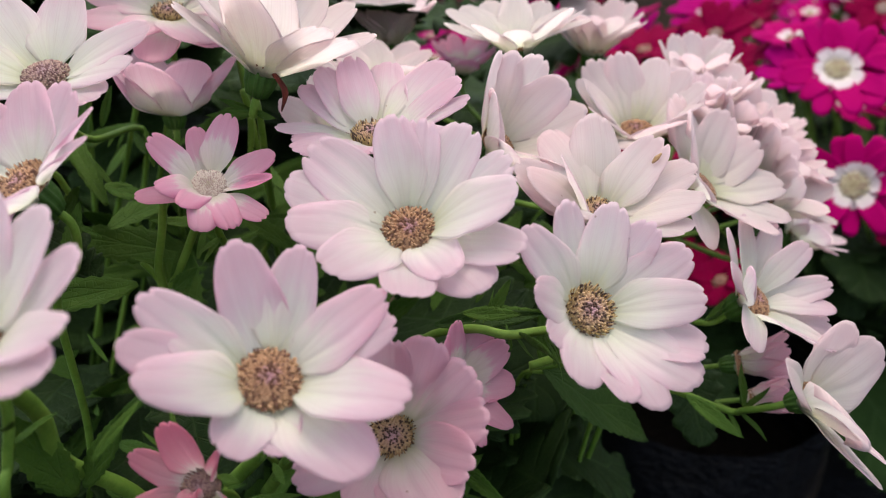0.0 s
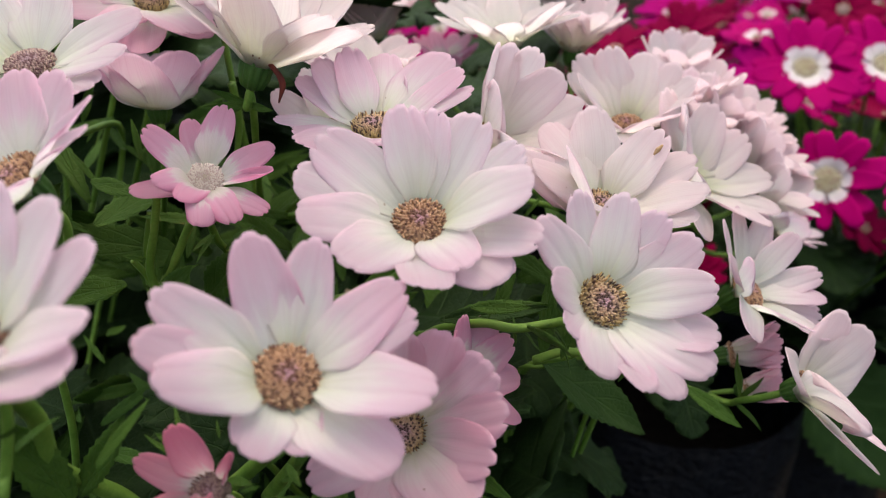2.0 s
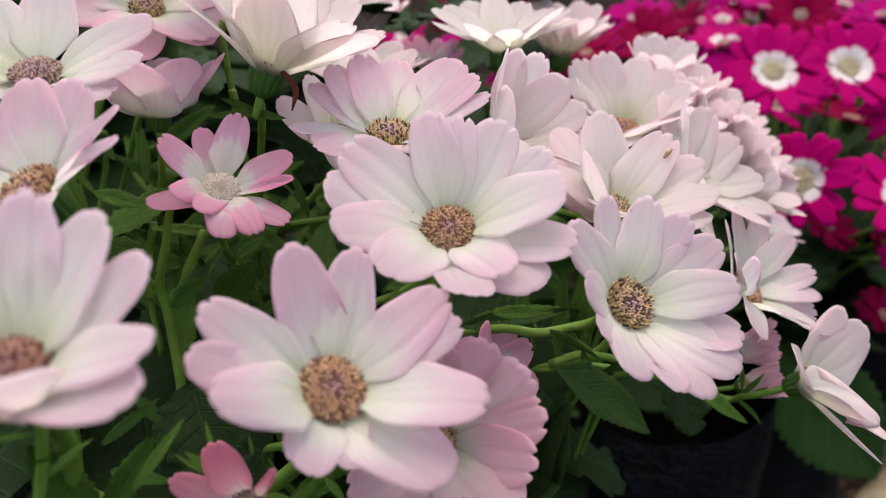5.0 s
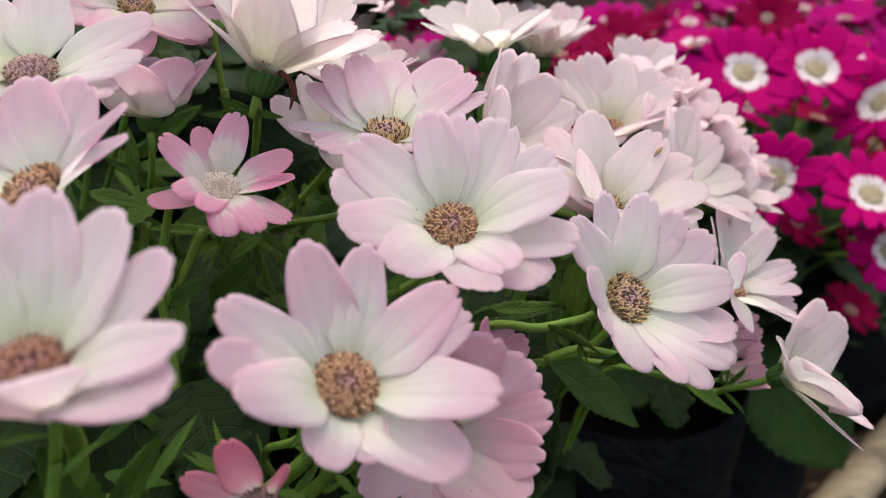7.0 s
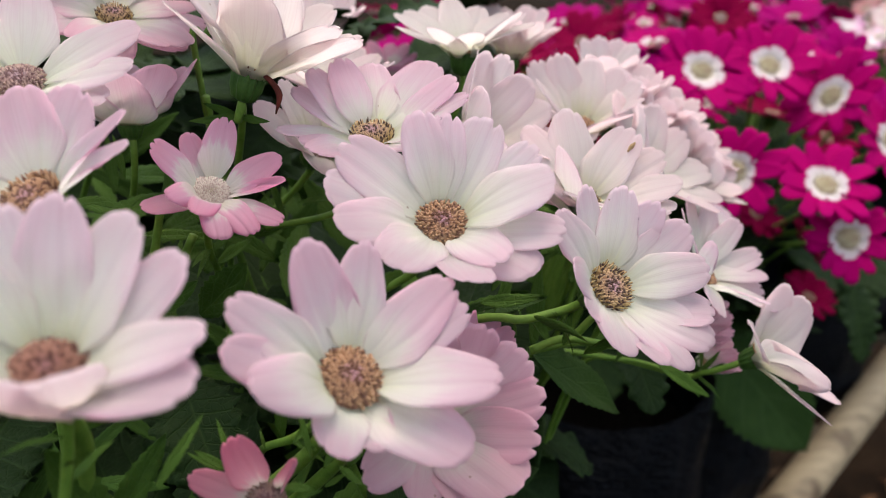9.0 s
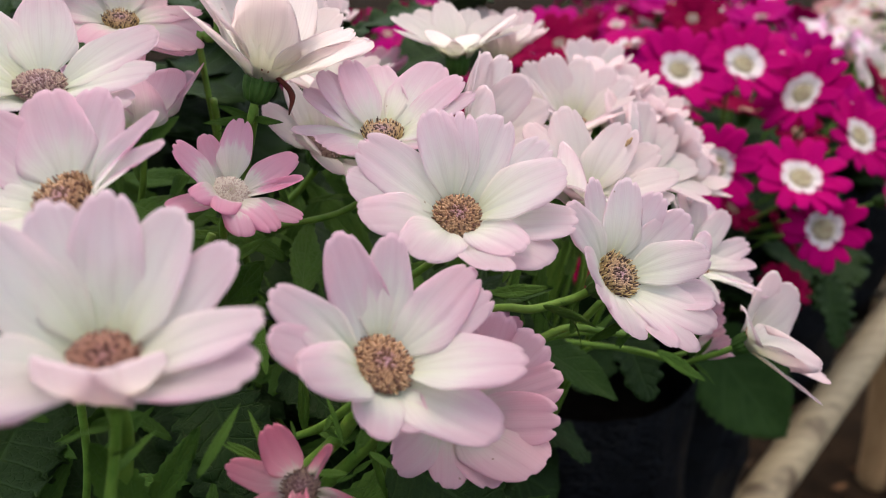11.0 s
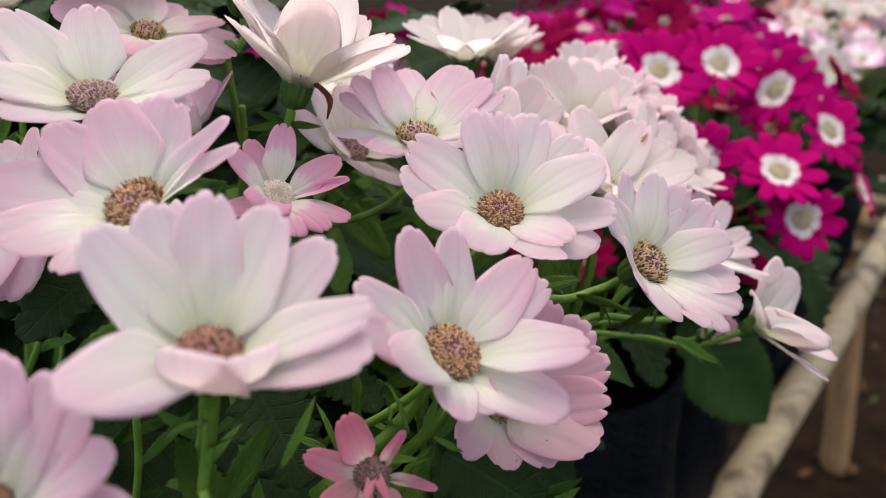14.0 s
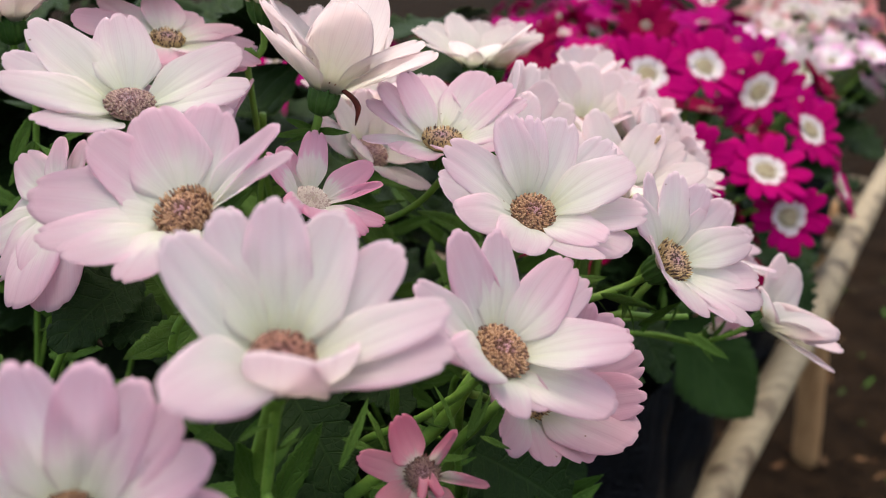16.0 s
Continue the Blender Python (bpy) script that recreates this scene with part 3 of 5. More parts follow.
# ---- ground and bench ----
def ground_sheet():
    xs = np.concatenate([[-40, -8], np.linspace(-1, 5, 70), [9, 40]])
    ys = np.concatenate([[-40, -4], np.linspace(-0.5, 5, 64), [9, 40]])
    X, Y = np.meshgrid(xs, ys)
    Z = np.zeros_like(X)
    for i in range(X.shape[0]):
        for j in range(X.shape[1]):
            if -1 <= X[i, j] <= 5 and -0.5 <= Y[i, j] <= 5:
                Z[i, j] = 0.03 * noise.noise(Vector((X[i, j] * 5, Y[i, j] * 5, 0))) + 0.02 * noise.noise(Vector((X[i, j] * 17, Y[i, j] * 17, 3)))
    V = np.stack([X, Y, Z], -1).reshape(-1, 3)
    c = len(xs)
    F = [(i * c + j, i * c + j + 1, (i + 1) * c + j + 1, (i + 1) * c + j) for i in range(len(ys) - 1) for j in range(c - 1)]
    ob = new("ground", mesh_of("ground", V, F))
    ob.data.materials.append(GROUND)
    return tagged(ob, "bare brown earth between the benches", "ground", kind="structure")


def leaf_litter():
    """Small dry leaves and weeds strewn over the earth."""
    r = random.Random(12)
    V, F = [], []
    for i in range(420):
        x, y = r.uniform(0.7, 3.4), r.uniform(0.2, 3.0)
        a, ln, w = r.uniform(0, 6.28), r.uniform(0.02, 0.06), r.uniform(0.3, 0.55)
        up = r.uniform(0.2, 0.8) if i % 4 == 0 else r.uniform(-0.1, 0.25)
        c, s, k = math.cos(a), math.sin(a), len(V)
        for u, v, h in ((0, 0, 0), (0.35, -0.5, 0.3), (0.7, -0.4, 0.8), (1, 0, 1), (0.7, 0.4, 0.8), (0.35, 0.5, 0.3), (0.45, 0, 0.2)):
            px, py = u * ln, v * ln * w
            V.append((x + c * px - s * py, y + s * px + c * py, 0.025 + h * up * ln + r.uniform(0, 0.004)))
        F += [(k, k + 1, k + 6), (k + 1, k + 2, k + 6), (k + 2, k + 3, k + 6), (k + 3, k + 4, k + 6), (k + 4, k + 5, k + 6), (k + 5, k, k + 6)]
    ob = new("leaf_litter", mesh_of("leaf_litter", V, F))
    ob.data.materials.append(LITTER)
    return tagged(ob, "dry brown leaves and small weeds on the earth", "leaf litter", kind="stuff")


ground_sheet()
leaf_litter()



# ---- bench ----
def bench():
    ob = tagged(new("plant_bench"), "rough wooden bench of peeled poles with dark bark patches", "bench")
    r = np.random.default_rng(3)
    part("rail", tube("rail", [(-0.55, -0.13, 0.81), (0.445, 0.503, 0.808), (0.85, 0.756, 0.812), (1.40, 1.11, 0.806), (2.2, 1.62, 0.81)], [0.025, 0.024, 0.026, 0.027, 0.027], 14, 10, 0.012, r), POLE, ob, "pale peeled pole with dark patches")
    part("rail", tube("rail", [(-1.0, 0.53, 0.81), (-0.2, 1.03, 0.81), (0.6, 1.54, 0.81), (1.7, 2.24, 0.81)], [0.03] * 4, 12, 8, 0.03, r), POLE, ob, "pale peeled pole with dark patches")
    for i in range(15):
        x, y = -0.50 + i * 0.17, -0.10 + i * 0.108
        part("slat", tube("slat", [(x - 0.02, y + 0.03, 0.752), (x - 0.23, y + 0.33, 0.752), (x - 0.49, y + 0.72, 0.752)], [0.02] * 3, 8, 4, 0.05, r), DECK, ob)
    for x, y, dx, dy in ((1.585, 1.23, -0.09, 0.06), (0.30, 0.41, 0.0, 0.0), (0.4, 1.41, 0, 0), (-0.6, 0.78, 0, 0)):
        part("post", tube("post", [(x, y, -0.05), (x + dx * 0.5, y + dy * 0.5, 0.4), (x + dx, y + dy, 0.79)], [0.038, 0.036, 0.036], 10, 5, 0.05, r), POST, ob, "brown wooden post standing in the earth")
    return ob


bench()


def grow_bag(x, y, z, r, h, label, seed):
    """A crumpled black film bag full of soil."""
    g = np.random.default_rng(seed)
    rows, seg = 22, 56
    V, F = [], []
    for i in range(rows + 1):
        s = i / rows
        for j in range(seg):
            a = j / seg * 2 * math.pi
            n = noise.noise(Vector((math.cos(a) * 2.2, math.sin(a) * 2.2, s * 3.0 + seed))) * 0.10 + noise.noise(Vector((math.cos(a) * 6, math.sin(a) * 6, s * 7 + seed))) * 0.05
            q = r * (0.86 + 0.17 * math.sin(s * math.pi * 0.8) + n)
            V.append((q * math.cos(a), q * math.sin(a), s * h + (0.012 * n * 10 if i == rows else 0)))
    for i in range(rows):
        for j in range(seg):
            k = (j + 1) % seg
            F.append((i * seg + j, i * seg + k, (i + 1) * seg + k, (i + 1) * seg + j))
    for s, zz in ((0.88, h * 0.94), (0.0, h * 0.95)):
        for j in range(seg):
            a = j / seg * 2 * math.pi
            V.append((r * s * math.cos(a), r * s * math.sin(a), zz + 0.004 * g.uniform(-1, 1)))
    b = rows * seg
    F.append(tuple(range(seg))[::-1])
    bag = new("grow_bag", mesh_of("grow_bag", V[:b + seg], F))
    bag.data.materials.append(BAG)
    bag.location = (x, y, z)
    top = [(r * 0.93 * math.cos(j / seg * 2 * math.pi), r * 0.93 * math.sin(j / seg * 2 * math.pi), h * 0.80) for j in range(seg)]
    part("potting_soil", mesh_of("potting_soil", top + [(0, 0, h * 0.82)], [(j, (j + 1) % seg, seg) for j in range(seg)]), SOIL, bag)
    return tagged(bag, label, "plant bag", "plant bags on the bench")


grow_bag(0.02, 0.285, 0.775, 0.105, 0.25, "crumpled black plastic grow bag under pale pink flowers", 1)
grow_bag(-0.22, 0.24, 0.775, 0.10, 0.25, "crumpled black plastic grow bag under pale pink flowers", 2)
grow_bag(0.18, 0.445, 0.775, 0.095, 0.32, "crumpled black plastic grow bag half hidden behind leaves", 6)
grow_bag(0.345, 0.575, 0.775, 0.105, 0.26, "crumpled black plastic grow bag under magenta flowers", 3)
grow_bag(0.68, 0.80, 0.775, 0.11, 0.26, "crumpled black plastic grow bag under orchid and white flowers", 4)
grow_bag(0.95, 0.98, 0.775, 0.11, 0.26, "crumpled black plastic grow bag under salmon flowers", 5)


# ---- pale pink plant ----
pale_plant = plant((0.02, 0.285, 1.0), "pale pink cineraria in full bloom in a black bag", "cinerarias on the bench")
side_plant = plant((-0.22, 0.24, 1.0), "pale pink cineraria with large cupped flowers in a black bag", "cinerarias on the bench")

flower(pale_plant, (-0.0083, 0.1649, 1.3297), -92, 35, [(101.8, 27.4, 27.5, 0.06, 0.92, 0, 0.75), (82.9, 26.4, 26, 0.05, 0.86, 1, 0.75), (59, 28.9, 20, 0.06, 1.05, 2.2, 0.95), (27, 29.4, 23, 0.03, 0.85, 2.4, 0.9), (2, 29.0, 29, 0.06, 1.14, 0, 0.95), (339, 30.2, 15, 0.02, 0.95, 2.6, 0.95), (313, 27.8, 11, 0.06, 1.2, 1.8, 0.85), (301, 22.6, 22, 0.08, 1.25, 0, 0.75), (274, 28.9, 27, 0.02, 0.95, 2.8, 0.85), (229, 27.4, 24, 0.06, 1.15, 0.2, 0.9), (193, 29.7, 20, 0.07, 1.1, 1.0, 0.85), (170, 31.0, 18, 0.03, 1.05, 2.8, 0.75), (147, 30.9, 19, 0.06, 1.05, 0.4, 0.75)], seed=65, bracts=4, wide=0.5, fill=False, stem=[(-0.0423, 0.2044, 1.2823), (0.02, 0.285, 1.01)])
flower(pale_plant, (-0.0357, 0.1272, 1.3121), -62, 34, [(139, 30.5, 22, 0.05, 0.92, 0.8, 0.35), (92, 29.0, 26, 0.05, 1.08, 1.2, 0.3), (61, 28.1, 23, 0.05, 1.02, 0, 0.15), (15, 29.4, 22, 0.07, 1.05, 0, 0.35), (1, 28.2, 22, 0.03, 0.85, 2.4, 0.4), (323, 30.4, 22, 0.07, 1.15, 0.2, 0.5), (179, 29.3, 27, 0.06, 1.05, 0, 0.3), (161, 30.9, 23, 0.02, 0.85, 2.6, 0.3), (226, 19, 4, 0.05, 1.5, 0.8, 0.7), (262, 17, -4, 0.04, 1.3, 1.6, 0.6), (294, 29, 5, 0.06, 1.3, 2.4, 0.6)], seed=66, bracts=4, radius=7.0, wide=0.46, fill=False, mat=ROSY, stem=[(-0.0575, 0.1772, 1.2555), (0.02, 0.285, 1.01)])
flower(pale_plant, (0.0369, 0.1572, 1.3106), -64, 47, [(126, 28.0, 18, 0.05, 0.95, 0.2, 0.4), (95, 27.6, 18, 0.02, 0.88, 2.4, 0.4), (66, 26.8, 21, 0.06, 1.08, 0, 0.4), (40, 26.2, 25, 0.02, 1.0, 2.2, 0.5), (13, 28.6, 22, 0.06, 1.06, 0.4, 0.6), (346, 27.4, 24, 0.06, 1.04, 0.2, 0.6), (322, 29.0, 15, 0.02, 1.0, 2.2, 0.7), (304, 30.4, 13, 0.06, 1.05, 0.6, 0.8), (279, 28.6, 14, 0.06, 1.1, 0.6, 0.6), (262, 25.0, 17, 0.03, 0.9, 2.2, 0.5), (158, 20, 20, 0.05, 1.35, 1.2, 0.4), (196, 17, 12, 0.04, 1.5, 0.2, 0.4), (232, 22, 14, 0.05, 1.45, 0, 0.4)], seed=67, bracts=4, radius=6.4, open_ring=True, fill=False, wide=0.46, stem=[(0.0169, 0.1721, 1.294), (0.0084, 0.177, 1.2929), (-0.0045, 0.1924, 1.2807), (0.02, 0.285, 1.01)], thick=1.3)
flower(pale_plant, (-0.0646, 0.1917, 1.331), -70, 33, [(64, 20.5, 24, 0.06, 1.06, 0.2, 0.6), (94.6, 18.1, 10, 0.03, 0.98, 1.2, 0.5), (149, 19.3, 36, 0.05, 1.05, 0, 0.7), (3, 20.0, 24, 0.06, 1.08, 0, 0.4), (333.6, 20.4, 24.5, -0.04, 0.62, 0.4, 0.3, 0.06, 0.9), (307, 21.6, 10, 0.08, 0.82, 1.4, 0.7), (282, 20.4, 15, 0.12, 0.92, 0, 0.8, -0.04), (258, 19.8, 15, 0.13, 1.0, 0.8, 0.6, -0.05), (237, 15.6, 27, 0.13, 1.2, 0, 0.6, -0.06), (194, 19.7, 9, 0.02, 0.8, 1.6, 0.4), (203, 16.5, 30, 0.12, 0.95, 0, 0.5, -0.06)], seed=68, bracts=4, mat=PINK, disc=DISC_PALE, radius=5.2, wide=0.43, fill=False, dome=2.0, stem=[(-0.0671, 0.2186, 1.2932), (-0.0648, 0.2254, 1.26), (0.02, 0.285, 1.01)])
flower(pale_plant, (-0.0201, 0.205, 1.3425), -99, 15, [(160, 25.4, 19, 0.02, 0.85, 0.4, 0.4), (143, 25.0, 28, 0.03, 0.95, 1.6, 0.5), (120, 24.0, 34, 0.04, 1.05, 0.2, 0.6), (92.4, 28.4, 15, 0.05, 1.2, 0, 0.5), (78, 32.0, -2, 0.03, 1.0, 2.4, 0.5), (52, 31.2, 18, 0.05, 1.1, 0.4, 0.9), (23, 28.6, 23, 0.03, 0.9, 1.8, 0.9), (8, 29.2, 18, 0.03, 0.8, 0.6, 0.6), (196, 27.2, 8, 0.02, 0.62, 0.6, 0.3), (218, 24, 10, 0.02, 0.7, 2, 0.4), (236, 28.0, 13, 0.03, 0.85, 1.4, 0.4), (268, 22, 14, 0.05, 1.0, 0.4, 0.4), (300, 25, 14, 0.05, 1.0, 1.6, 0.4), (332, 27, 16, 0.05, 1.0, 0.4, 0.4)], seed=69, bracts=4, open_ring=True, radius=6.0, wide=0.48, fill=False, mat=ROSY, stem=[(-0.0629, 0.2596, 1.287), (0.02, 0.285, 1.01)])
flower(pale_plant, (0.0464, 0.2012, 1.3199), -70, 20, [(77, 29.9, 31), (21, 26.7, 40), (356, 29.8, 26), (318, 29.4, 29), (298, 28.3, 21), (109, 28.8, 21), (159, 29.8, 22), (184, 27.4, 49), (174, 28.5, 28)], seed=70, bracts=4, mat=WHITE, radius=5.2, open_ring=True, wide=0.62, stem=[(0.0747, 0.2648, 1.2817), (0.02, 0.285, 1.01)])
flower(pale_plant, (-0.0128, 0.1497, 1.2781), -91, 51, [(65, 33.0, 44, 0.05, 1.0, 0.4, 0.8), (36, 33.0, 42, 0.05, 1.0, 1.4, 0.8), (11, 31.9, 42, 0.05, 1.0, 0.2, 0.8), (343, 31.0, 47, 0.05, 1.05, 1.4, 0.7), (310, 30.6, 46, 0.06, 1.4, 0, 0.7), (282, 24.0, 36, 0.05, 1.2, 1.6, 0.5), (206, 30.0, 40, 0.05, 1.0, 0, 0.5), (245, 23, 34, 0.05, 1.35, 0.6, 0.5), (165, 26, 40), (120, 28, 46), (92, 31, 44, 0.04, 1.0, 1.6, 0.7)], seed=74, bracts=4, mat=BLUSH, radius=6.0, open_ring=True, fill=False, wide=0.46, stem=[(-0.0326, 0.1497, 1.2838), (0.02, 0.285, 1.01)])
flower(pale_plant, (-0.0516, 0.2191, 1.36), 10, 19, [(223, 34.2, 27, 0.02, 0.6), (205, 33.9, 30, 0.02, 0.6), (158, 34.7, 35), (112, 29.5, 15), (25, 32.6, 32), (167, 35.9, 48), (275, 33, 28), (303, 33, 40), (335, 32, 42), (70, 31, 38), (95, 30, 30)], seed=75, bracts=4, mat=CREAM, radius=5.8, wide=0.6, fill=False, stem=[(-0.056, 0.221, 1.3429), (-0.0629, 0.2596, 1.287), (0.02, 0.285, 1.01)])
flower(pale_plant, (0.0282, 0.2873, 1.3542), -124, 4, [(231, 29.5, 16), (3, 29.6, 17), (298, 25.7, 20), (123, 28.6, 28), (65, 27.7, 17), (147, 28.0, 22), (96, 27.9, 20), (349, 27.9, 30), (206, 28.9, 23)], seed=81, bracts=4, mat=CREAM, wide=0.5, stem=[(0.0152, 0.2856, 1.3026), (0.0747, 0.2648, 1.2817), (0.02, 0.285, 1.01)])
flower(pale_plant, (0.0194, 0.2298, 1.3313), -30, 48, [(104, 29.3, 41), (74, 28.2, 42), (46, 29.7, 45), (12, 29.0, 46), (342, 29.7, 45), (203, 27.2, 31), (154, 28.6, 40)], seed=83, bracts=4, mat=WHITE, wide=0.6, stem=[(0.0747, 0.2648, 1.2817), (0.02, 0.285, 1.01)])
flower(pale_plant, (0.0711, 0.2651, 1.3266), -108, 17, [(146, 30.3, 37), (117, 29.1, 41), (80, 28.1, 35), (264, 26.7, 14), (306, 28.6, 32), (203, 28.2, 47)], seed=85, bracts=4, mat=WHITE, wide=0.6, stem=[(0.0747, 0.2648, 1.2817), (0.02, 0.285, 1.01)])
flower(pale_plant, (0.0914, 0.2417, 1.3124), -33, 41, [(76, 33.3, 18), (126, 31.9, 35), (206, 32.5, -2), (325, 32.9, 21), (357, 30.5, 28), (33, 30.7, 29), (10, 29.7, 21)], seed=86, bracts=4, mat=WHITE, wide=0.56, stem=[(0.0747, 0.2648, 1.2817), (0.02, 0.285, 1.01)])
flower(pale_plant, (0.1037, 0.2125, 1.2837), -37, 42, [(332, 29.3, 24), (314, 28.2, 20), (305, 29.4, 10), (222, 27.8, 31), (194, 28.9, 5), (34, 28.3, 23), (6, 28.9, 28), (144, 28.0, 20), (153, 28.1, 32)], seed=88, bracts=4, mat=PALE, wide=0.36, stem=[(0.0797, 0.2169, 1.2737), (0.02, 0.285, 1.01)])
flower(pale_plant, (0.1075, 0.2205, 1.2525), -13, 74, [(95, 18.0, 58, 0.08, 1.1, 0, 0.6), (70, 17.5, 56, 0.08, 1.0, 1, 0.5), (130, 17.0, 60, 0.08, 1.1, 0.4, 0.6), (35, 16.5, 58, 0.08, 1.0, 0.4, 0.5), (170, 16.0, 62, 0.08, 1.0, 1.0, 0.5), (0, 16.0, 62, 0.08, 1.0, 1.0, 0.5), (215, 15.0, 64, 0.08, 1.0, 0.4, 0.5), (270, 15.0, 60, 0.08, 1.0, 1.0, 0.5), (315, 15.0, 62, 0.08, 1.0, 0.4, 0.5)], seed=89, bracts=4, mat=BLUSH, radius=4.5, wide=0.5, fill=False, stem=[(0.0676, 0.1952, 1.2666), (0.0489, 0.2057, 1.2623), (0.0361, 0.211, 1.2556), (0.02, 0.285, 1.01)], thick=0.85)
flower(pale_plant, (0.1162, 0.1877, 1.2618), -34, 54, [(40, 26.0, 35, 0.07, 1.15), (1, 28.9, 36, 0.07, 1.3), (134, 26.0, 8), (182, 33.1, 33, 0.09, 1.05), (245, 30.3, 17), (224, 28.2, 34)], seed=90, bracts=4, mat=WHITE, radius=5.0, wide=0.58, fill=False, stem=[(0.0976, 0.2061, 1.2428), (0.0716, 0.2114, 1.2501), (0.0415, 0.2155, 1.254), (0.02, 0.285, 1.01)], thick=1.15)
flower(pale_plant, (-0.0322, 0.2395, 1.3301), -64, 35, [(149, 24.6, 18), (198, 21.1, 28), (239, 23.4, 20), (278, 25.7, 11), (199, 23.5, 38)], seed=119, bracts=4, mat=WHITE, disc=DISC_MAUVE, wide=0.46, stem=[(-0.0629, 0.2596, 1.287), (0.02, 0.285, 1.01)])
flower(pale_plant, (-0.0556, 0.1285, 1.281), -107, 42, [(120, 17.5, 46, 0.06, 1.2, 0, 0.4), (169, 17.0, 23, 0.05, 0.95, 0.2, 0.3), (45, 14.2, 41, 0.02, 0.75, 0, 0.2, 0.0, 0.8), (344, 16, 14, 0.03, 0.6, 0, 0.2, 0.0, 0.8), (212, 14, 20, 0.06, 0.9, 0.4, 0.3), (250, 14, 12, 0.06, 0.9, 0, 0.3), (300, 15, 8, 0.05, 0.95, 0.4, 0.3), (262, 9, 62, 0.16, 0.8, -1.0, 0.3, -0.25, 0.5), (300, 9.5, 58, 0.16, 0.8, -1.2, 0.3, -0.25, 0.5)], seed=98, bracts=4, mat=ROSE, disc=DISC_MAUVE, radius=4.4, wide=0.42, fill=False, open_ring=True, stem=[(-0.0543, 0.1491, 1.2529), (0.02, 0.285, 1.01)])
flower(side_plant, (-0.1082, 0.2013, 1.36), -85, 24, [(128, 31.7, 17, 0.05, 1.15, 0.4, 0.4), (86, 29.3, 16, 0.06, 1.15, 0, 0.4), (8, 31.2, 18, 0.06, 1.0, 0.2, 0.7), (335, 31.5, 18, 0.05, 1.0, 1.0, 0.6), (314, 30.0, 12, 0.03, 1.0, 2.0, 0.5), (185, 29.7, 19), (219, 27.9, 14), (160, 29, 16, 0.02, 0.9, 2.2, 0.4)], seed=71, bracts=4, mat=PALE, disc=DISC_MAUVE, radius=6.2, wide=0.51, fill=False, stem=[(-0.1265, 0.3049, 1.3117), (-0.2, 0.24, 1.01)])
flower(side_plant, (-0.0878, 0.1149, 1.3283), -82, 26, [(132, 29.2, 33, 0.05, 1.05, 1.6, 0.3), (104, 28.4, 32, 0.05, 1.0, 0.6, 0.3), (79, 28.6, 35, 0.05, 1.0, 1.8, 0.3), (48, 28.3, 32, 0.06, 1.12, 0, 0.35), (15, 28.6, 32, 0.03, 1.05, 2.2, 0.3), (335, 31.8, 33, 0.05, 0.78, 0.4, 0.3), (319, 32.1, 28, 0.05, 0.95, 1.4, 0.4), (288, 20, 50, -0.16, 1.5, 0, 0.5), (248, 20, 53, -0.16, 1.5, 0.8, 0.5), (212, 32.9, 32, 0.1, 0.95, 0.4, 0.3)], seed=72, bracts=4, white=(7, 8), radius=6.2, disc=DISC_RUST, wide=0.5, fill=False, cup=0.10, stem=[(-0.0926, 0.1228, 1.2923), (-0.2, 0.24, 1.01)])
flower(side_plant, (-0.1005, 0.164, 1.3415), -128, 34, [(125.9, 27.4, 18.0, 0.05, 1.4, 0.2, 0.6), (90.4, 26.1, 16.9, 0.05, 1.45, 0.7, 0.7), (44.7, 28.9, 16.9, 0.02, 0.75, 1.4, 0.3, 0.0, 0.4), (25.8, 29.2, 15.4, 0.02, 0.55, 0.4, 0.3, 0.0, 0.4), (190, 34.4, 12, 0.05, 1.1, 0.4, 0.5), (219, 30, 18, 0.04, 0.9, 1.8, 0.5), (251, 28.6, 28), (283, 29.3, 23), (330, 29, 24), (156, 28, 20, 0.02, 1.1, 2.0, 0.5)], seed=73, bracts=4, radius=6.6, wide=0.52, fill=False, open_ring=True, mat=ROSY, disc=DISC, stem=[(-0.1065, 0.178, 1.300), (-0.112, 0.187, 1.25), (-0.2, 0.24, 1.01)])
flower(side_plant, (-0.1271, 0.1087, 1.3075), -89, 34, [(99, 29.4, 49, 0.05, 1.0, 0.4, 0.2), (64, 29.0, 50, 0.05, 1.0, 1.4, 0.2), (37, 29.2, 47, 0.05, 1.0, 0, 0.2), (15, 31, 47, 0.04, 0.9, 1.8, 0.2), (352, 33.1, 45, 0.05, 0.9, 0.2, 0.2), (332, 35.4, 38, 0.05, 0.8, 1.2, 0.2), (135, 29, 47, 0.05, 1.0, 1.2, 0.2), (170, 29, 44), (210, 28, 42), (250, 27, 42), (290, 28, 42)], seed=76, bracts=4, radius=6.4, wide=0.44, cup=0.12, mat=ROSY, fill=False, stem=[(-0.16, 0.16, 1.15), (-0.2, 0.24, 1.01)])
flower(side_plant, (-0.1335, 0.219, 1.3305), -141, 45, [(110.8, 19.3, 4.2), (91.3, 19.8, -3.4), (297.4, 35.0, 4.0), (307.1, 35.6, -4.8), (197.7, 30.9, -21.1), (41.1, 20.9, -0.7)], seed=77, bracts=4, mat=ROSY, radius=5.4, wide=0.5, disc=DISC_MAUVE, stem=[(-0.17, 0.25, 1.21), (-0.2, 0.24, 1.01)])
